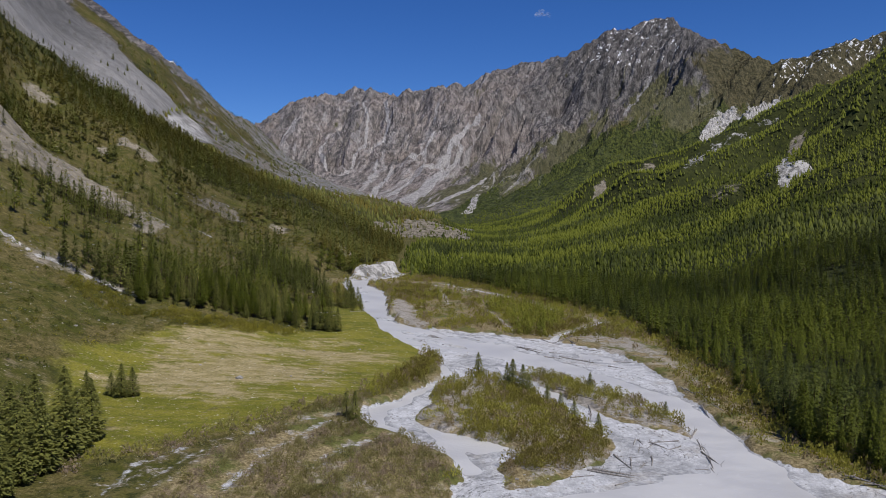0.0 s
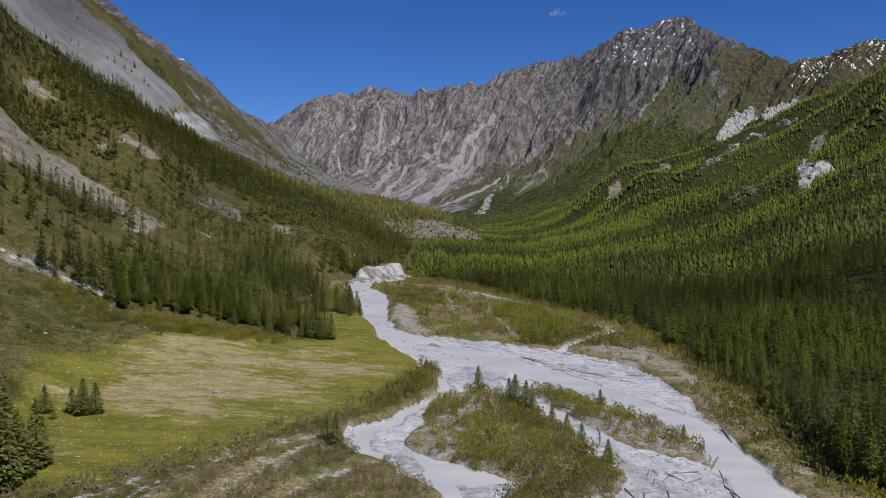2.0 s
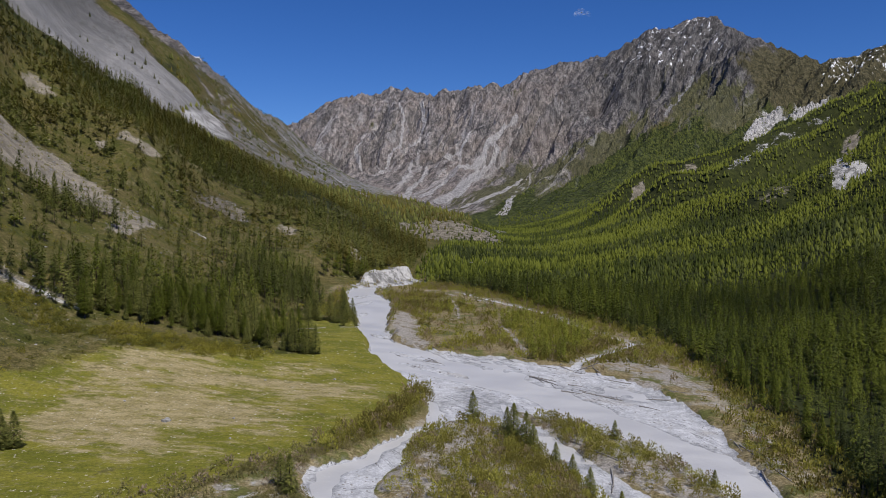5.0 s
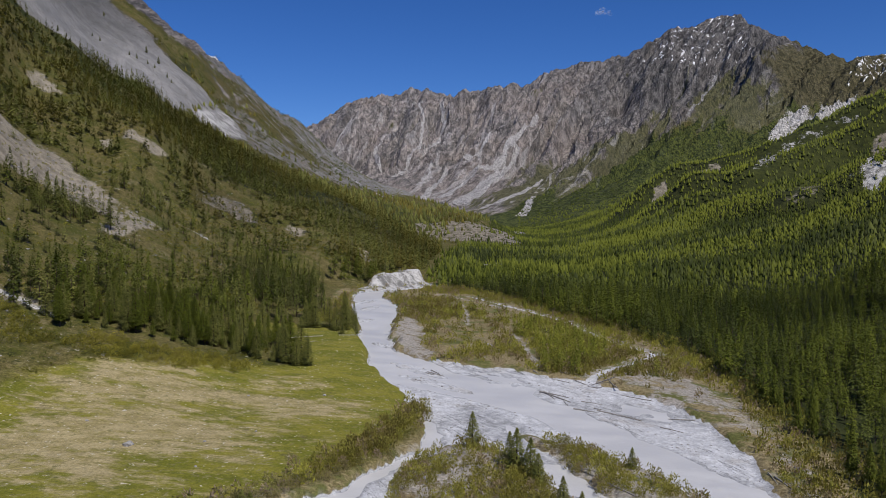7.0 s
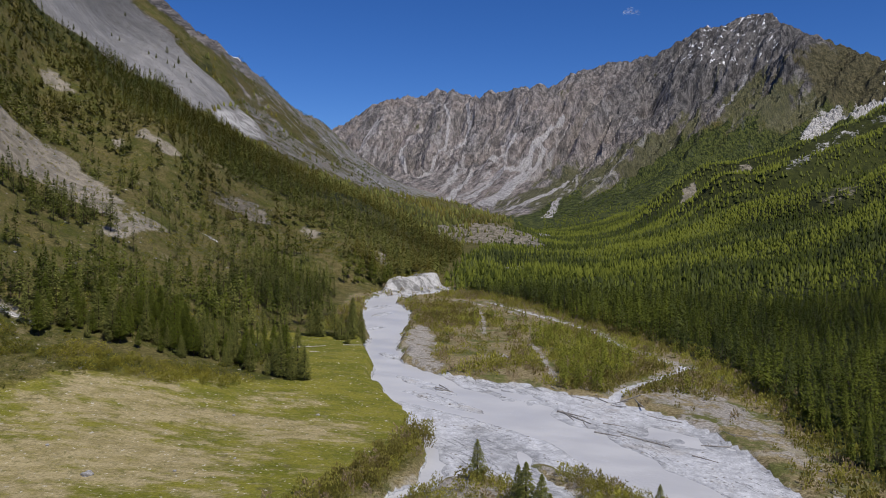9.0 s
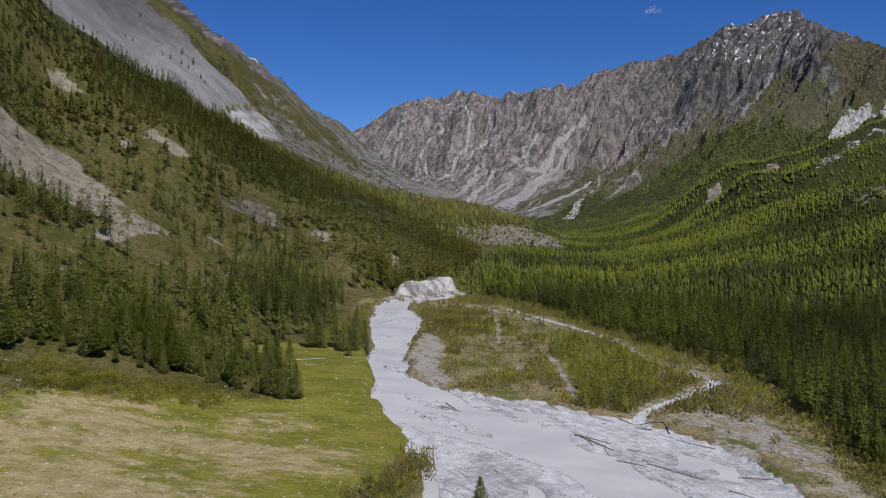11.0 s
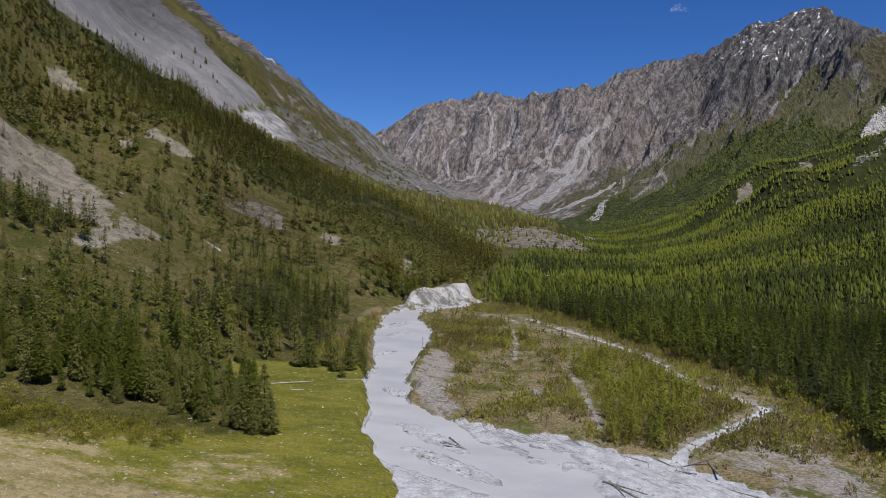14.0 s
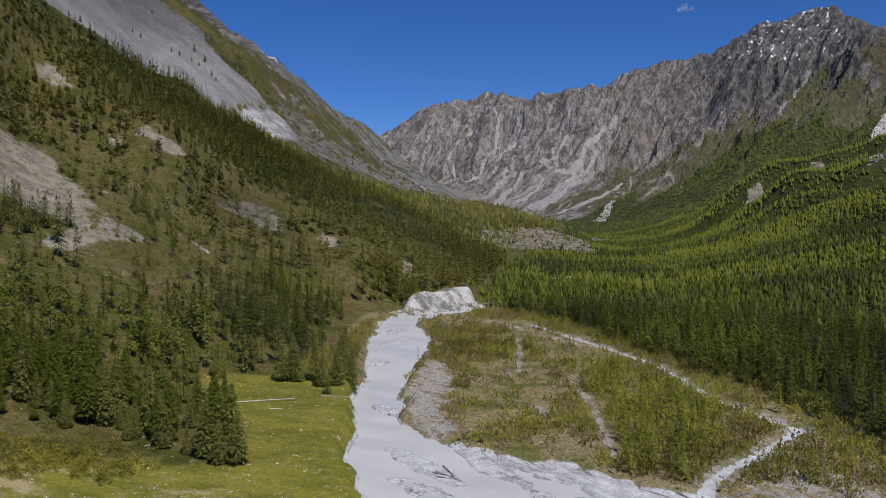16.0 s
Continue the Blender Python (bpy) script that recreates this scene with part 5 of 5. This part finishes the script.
# ---- driftwood and stones ----
def log_mesh(rng, long, thick, roots):
    """A barkless trunk with a slight bow, snapped boughs and, at one end, a root plate."""
    bm = bmesh.new()
    rings = []
    bow = rng.uniform(-0.05, 0.05) * long
    for k in range(6):
        s = k / 5
        w = thick * (1 - 0.55 * s) * rng.uniform(0.9, 1.1)
        y = bow * math.sin(math.pi * s)
        rings.append([bm.verts.new((long * (s - 0.5), y + w * math.cos(a * math.pi / 3), w + w * math.sin(a * math.pi / 3))) for a in range(6)])
    for p, q in zip(rings, rings[1:]):
        for a in range(6):
            bm.faces.new((p[a], p[(a + 1) % 6], q[(a + 1) % 6], q[a]))
    bm.faces.new(rings[0][::-1])
    bm.faces.new(rings[-1])

    def spike(base, tip, w):
        d = (tip - base).normalized()
        u = d.orthogonal().normalized() * w
        v = d.cross(u)
        foot = [bm.verts.new(base + u), bm.verts.new(base - u * 0.5 + v * 0.87), bm.verts.new(base - u * 0.5 - v * 0.87)]
        top = bm.verts.new(tip)
        for a in range(3):
            bm.faces.new((foot[a], foot[(a + 1) % 3], top))

    for _ in range(rng.randint(2, 5)):
        s = rng.uniform(0.2, 0.9)
        a = rng.uniform(0.3, 2.8)
        base = Vector((long * (s - 0.5), bow * math.sin(math.pi * s), thick))
        spike(base, base + Vector((rng.uniform(0.1, 0.5), math.cos(a) * 0.9, 0.35 + 0.7 * math.sin(a))) * rng.uniform(0.5, 1.4), thick * 0.25)
    if roots:
        for _ in range(7):
            a = rng.uniform(0, 6.28)
            base = Vector((-long / 2, 0, thick))
            spike(base, base + Vector((rng.uniform(-0.5, 0.1), math.cos(a) * 0.9, max(-thick, math.sin(a) * 0.9))), thick * 0.4)
    me = bpy.data.meshes.new("driftwood_log")
    bm.to_mesh(me)
    bm.free()
    return me


def lay_logs():
    rng = random.Random(77)
    shapes = [log_mesh(rng, 1.0 * L, t, k % 3 == 0) for k, (L, t) in enumerate(((4, 0.14), (6, 0.18), (8, 0.2), (3, 0.1), (5, 0.13), (7, 0.16), (10, 0.2)))]
    for me in shapes:
        me.materials.append(DRIFT)
    # drift lines: on the edges of bars, the tip of the near bar and the right bank
    lines = [((47, 148), (48, 128), 14), ((40, 140), (30, 119), 12), ((56, 186), (55, 150), 8), ((52, 205), (35, 232), 9), ((20, 222), (45, 196), 10), ((16, 118), (28, 116), 9),
             ((-17, 250), (-20, 275), 8), ((-14, 240), (0, 228), 6), ((-44, 356), (-36, 338), 5), ((18, 239), (34, 229), 6), ((62, 118), (66, 112), 5), ((24, 172), (34, 152), 6), ((48, 134), (38, 116), 8)]
    for a, b, n in lines:
        for _ in range(n):
            s = rng.random()
            x, y = a[0] + s * (b[0] - a[0]) + rng.gauss(0, 1.6), a[1] + s * (b[1] - a[1]) + rng.gauss(0, 2.0)
            z = float(height(np.array([x]), np.array([y]))[0])
            if z < float(water_level(x, y)) - 0.12:
                continue
            turn = math.atan2(b[1] - a[1], b[0] - a[0]) + rng.gauss(0, 0.5)
            ob = new("driftwood_log", rng.choice(shapes))
            dz = float(height(np.array([x + math.cos(turn)]), np.array([y + math.sin(turn)]))[0]) - z
            ob.matrix_basis = Matrix.LocRotScale((x, y, z - 0.03), Euler((0, -math.atan(dz), turn)), (rng.uniform(0.6, 1.1),) * 3)
            tagged(ob, "grey barkless driftwood log stranded on the river stones", "log", "driftwood on the bars")
    pale = log_mesh(rng, 15.0, 0.28, True)
    pale.materials.append(PALE_WOOD)
    for x, y, turn, size in ((-41.5, 250, 0.5, 1.0), (-28.5, 258.5, 0.15, 0.4), (-36, 247.5, 0.3, 0.16)):
        ob = new("fallen_trunk", pale)
        ob.matrix_basis = Matrix.LocRotScale((x, y, float(height(np.array([x]), np.array([y]))[0])), Euler((0, 0, turn)), (size, max(0.6 * size, 0.4), max(0.5 * size, 0.35)))
        tagged(ob, "bleached white fallen trunk lying on the meadow grass", "log", "fallen trunks on the meadow")


def stone_shape(rng, cuts=1):
    bm = bmesh.new()
    bmesh.ops.create_icosphere(bm, subdivisions=cuts, radius=1)
    for v in bm.verts:
        v.co *= rng.uniform(0.72, 1.15)
        v.co.z *= 0.62
    me = bpy.data.meshes.new("boulder")
    bm.to_mesh(me)
    bm.free()
    return me


def lay_stones():
    rng = random.Random(15)
    shapes = [stone_shape(rng, 2) for _ in range(4)]
    for me in shapes:
        me.materials.append(BOULDER)
    for x, y, size in ((-44.2, 164.4, 0.8), (-31, 158, 0.25), (-55, 172, 0.3), (-28, 176, 0.25), (-36, 196, 0.3), (-49, 245.5, 0.5), (-50.5, 246.5, 0.7), (-48, 244.5, 0.5),
                       (-47, 246.5, 0.4), (-22, 200, 0.35), (-34, 169, 0.3)):
        ob = new("boulder", rng.choice(shapes))
        z = float(height(np.array([x]), np.array([y]))[0])
        ob.matrix_basis = Matrix.LocRotScale((x, y, z + 0.15 * size), Euler((0, 0, rng.uniform(0, 6))), (size,) * 3)
        tagged(ob, "pale grey boulder lying in the meadow grass", "rock", "boulders on the meadow")
    # loose stones of the river bed and of the slopes
    nr = np.random.RandomState(8)
    small = []
    for _ in range(3):
        me = stone_shape(rng, 1)
        co = np.array([v.co for v in me.vertices])
        tri = np.array([p.vertices for p in me.polygons])
        small.append([(co, tri, 0)])
        bpy.data.meshes.remove(me)

    def rows(x, y, lo, hi):
        n = len(x)
        size = nr.uniform(lo, hi, n) ** 1.0 * nr.uniform(0.5, 1, n)
        return np.stack([x, y, height(x, y), size, size * nr.uniform(0.8, 1.3, n), nr.uniform(0, 6.28, n), nr.randint(0, 3, n), nr.rand(n)], 1)

    def bars(x, y):
        return (inside(x, y, BED) > 0.5) * step(0.02, 0.2, height(x, y) - water_level(x, y)) * (0.15 + 0.85 * step(0.1, 0.6, fbm(x / 9, y / 9, 2)))

    x, y = spread_over(nr, -52, 80, 95, 425, 1.4, bars)
    scatter("river_stones", small, rows(x, y, 0.1, 0.4), [BOULDER], "pale rounded stones strewn on the gravel bars", "stones")

    def slopes(x, y):
        d = np.maximum.reduce([soft(x, y, p, 6) for p in (TALUS, TALUS_LOW, STONES, ROCK_PATCH, KNOB_ROCK)])
        return 0.7 * d + 0.05 * (x < -40) * (y < 330) * (1 - soft(x, y, MEADOW, 4))

    x, y = spread_over(nr, -260, 0, 130, 520, 3.0, slopes)
    scatter("slope_stones", small, rows(x, y, 0.2, 0.75), [BOULDER], "angular grey stones on the talus and dry slope", "stones")


lay_logs()
lay_stones()


# ---- the one wisp of cloud ----
def cloud_wisp():
    CLOUD.use_nodes = True
    t = CLOUD.node_tree
    b = t.nodes.new("ShaderNodeBsdfTranslucent")
    b.inputs["Color"].default_value = (0.95, 0.96, 0.98, 1)
    clear, both = t.nodes.new("ShaderNodeBsdfTransparent"), t.nodes.new("ShaderNodeMixShader")
    grain = t.nodes.new("ShaderNodeTexNoise")
    grain.inputs["Scale"].default_value, grain.inputs["Detail"].default_value = 0.05, 5
    place = t.nodes.new("ShaderNodeNewGeometry")
    spread = t.nodes.new("ShaderNodeMapRange")
    spread.inputs[1].default_value, spread.inputs[2].default_value, spread.inputs[4].default_value = 0.45, 0.75, 0.2
    t.links.new(place.outputs["Position"], grain.inputs["Vector"])
    t.links.new(grain.outputs["Fac"], spread.inputs[0])
    t.links.new(spread.outputs[0], both.inputs[0])
    t.links.new(clear.outputs[0], both.inputs[1])
    t.links.new(b.outputs[0], both.inputs[2])
    t.links.new(both.outputs[0], t.nodes["Material Output"].inputs["Surface"])
    rng = random.Random(4)
    bm = bmesh.new()
    for k in range(13):
        s = k / 12
        bmesh.ops.create_icosphere(bm, subdivisions=2, radius=rng.uniform(7, 17) * (1.1 - 0.6 * s),
                                   matrix=Matrix.Translation((rng.gauss(-28 + 75 * s, 9), rng.gauss(0, 15), rng.gauss(4 * math.sin(5 * s), 6))) @ Matrix.Diagonal((1.6, 1.5, 0.7, 1)))
    for v in bm.verts:
        v.co += noise.noise_vector(v.co * 0.07) * 7
    me = bpy.data.meshes.new("cloud")
    bm.to_mesh(me)
    bm.free()
    me.materials.append(CLOUD)
    ob = new("cloud", me)
    ob.matrix_basis = pose(548, 4290, 1172, 0, 0, -7)
    tagged(ob, "thin white wisp of cloud in the blue sky", "cloud")


cloud_wisp()
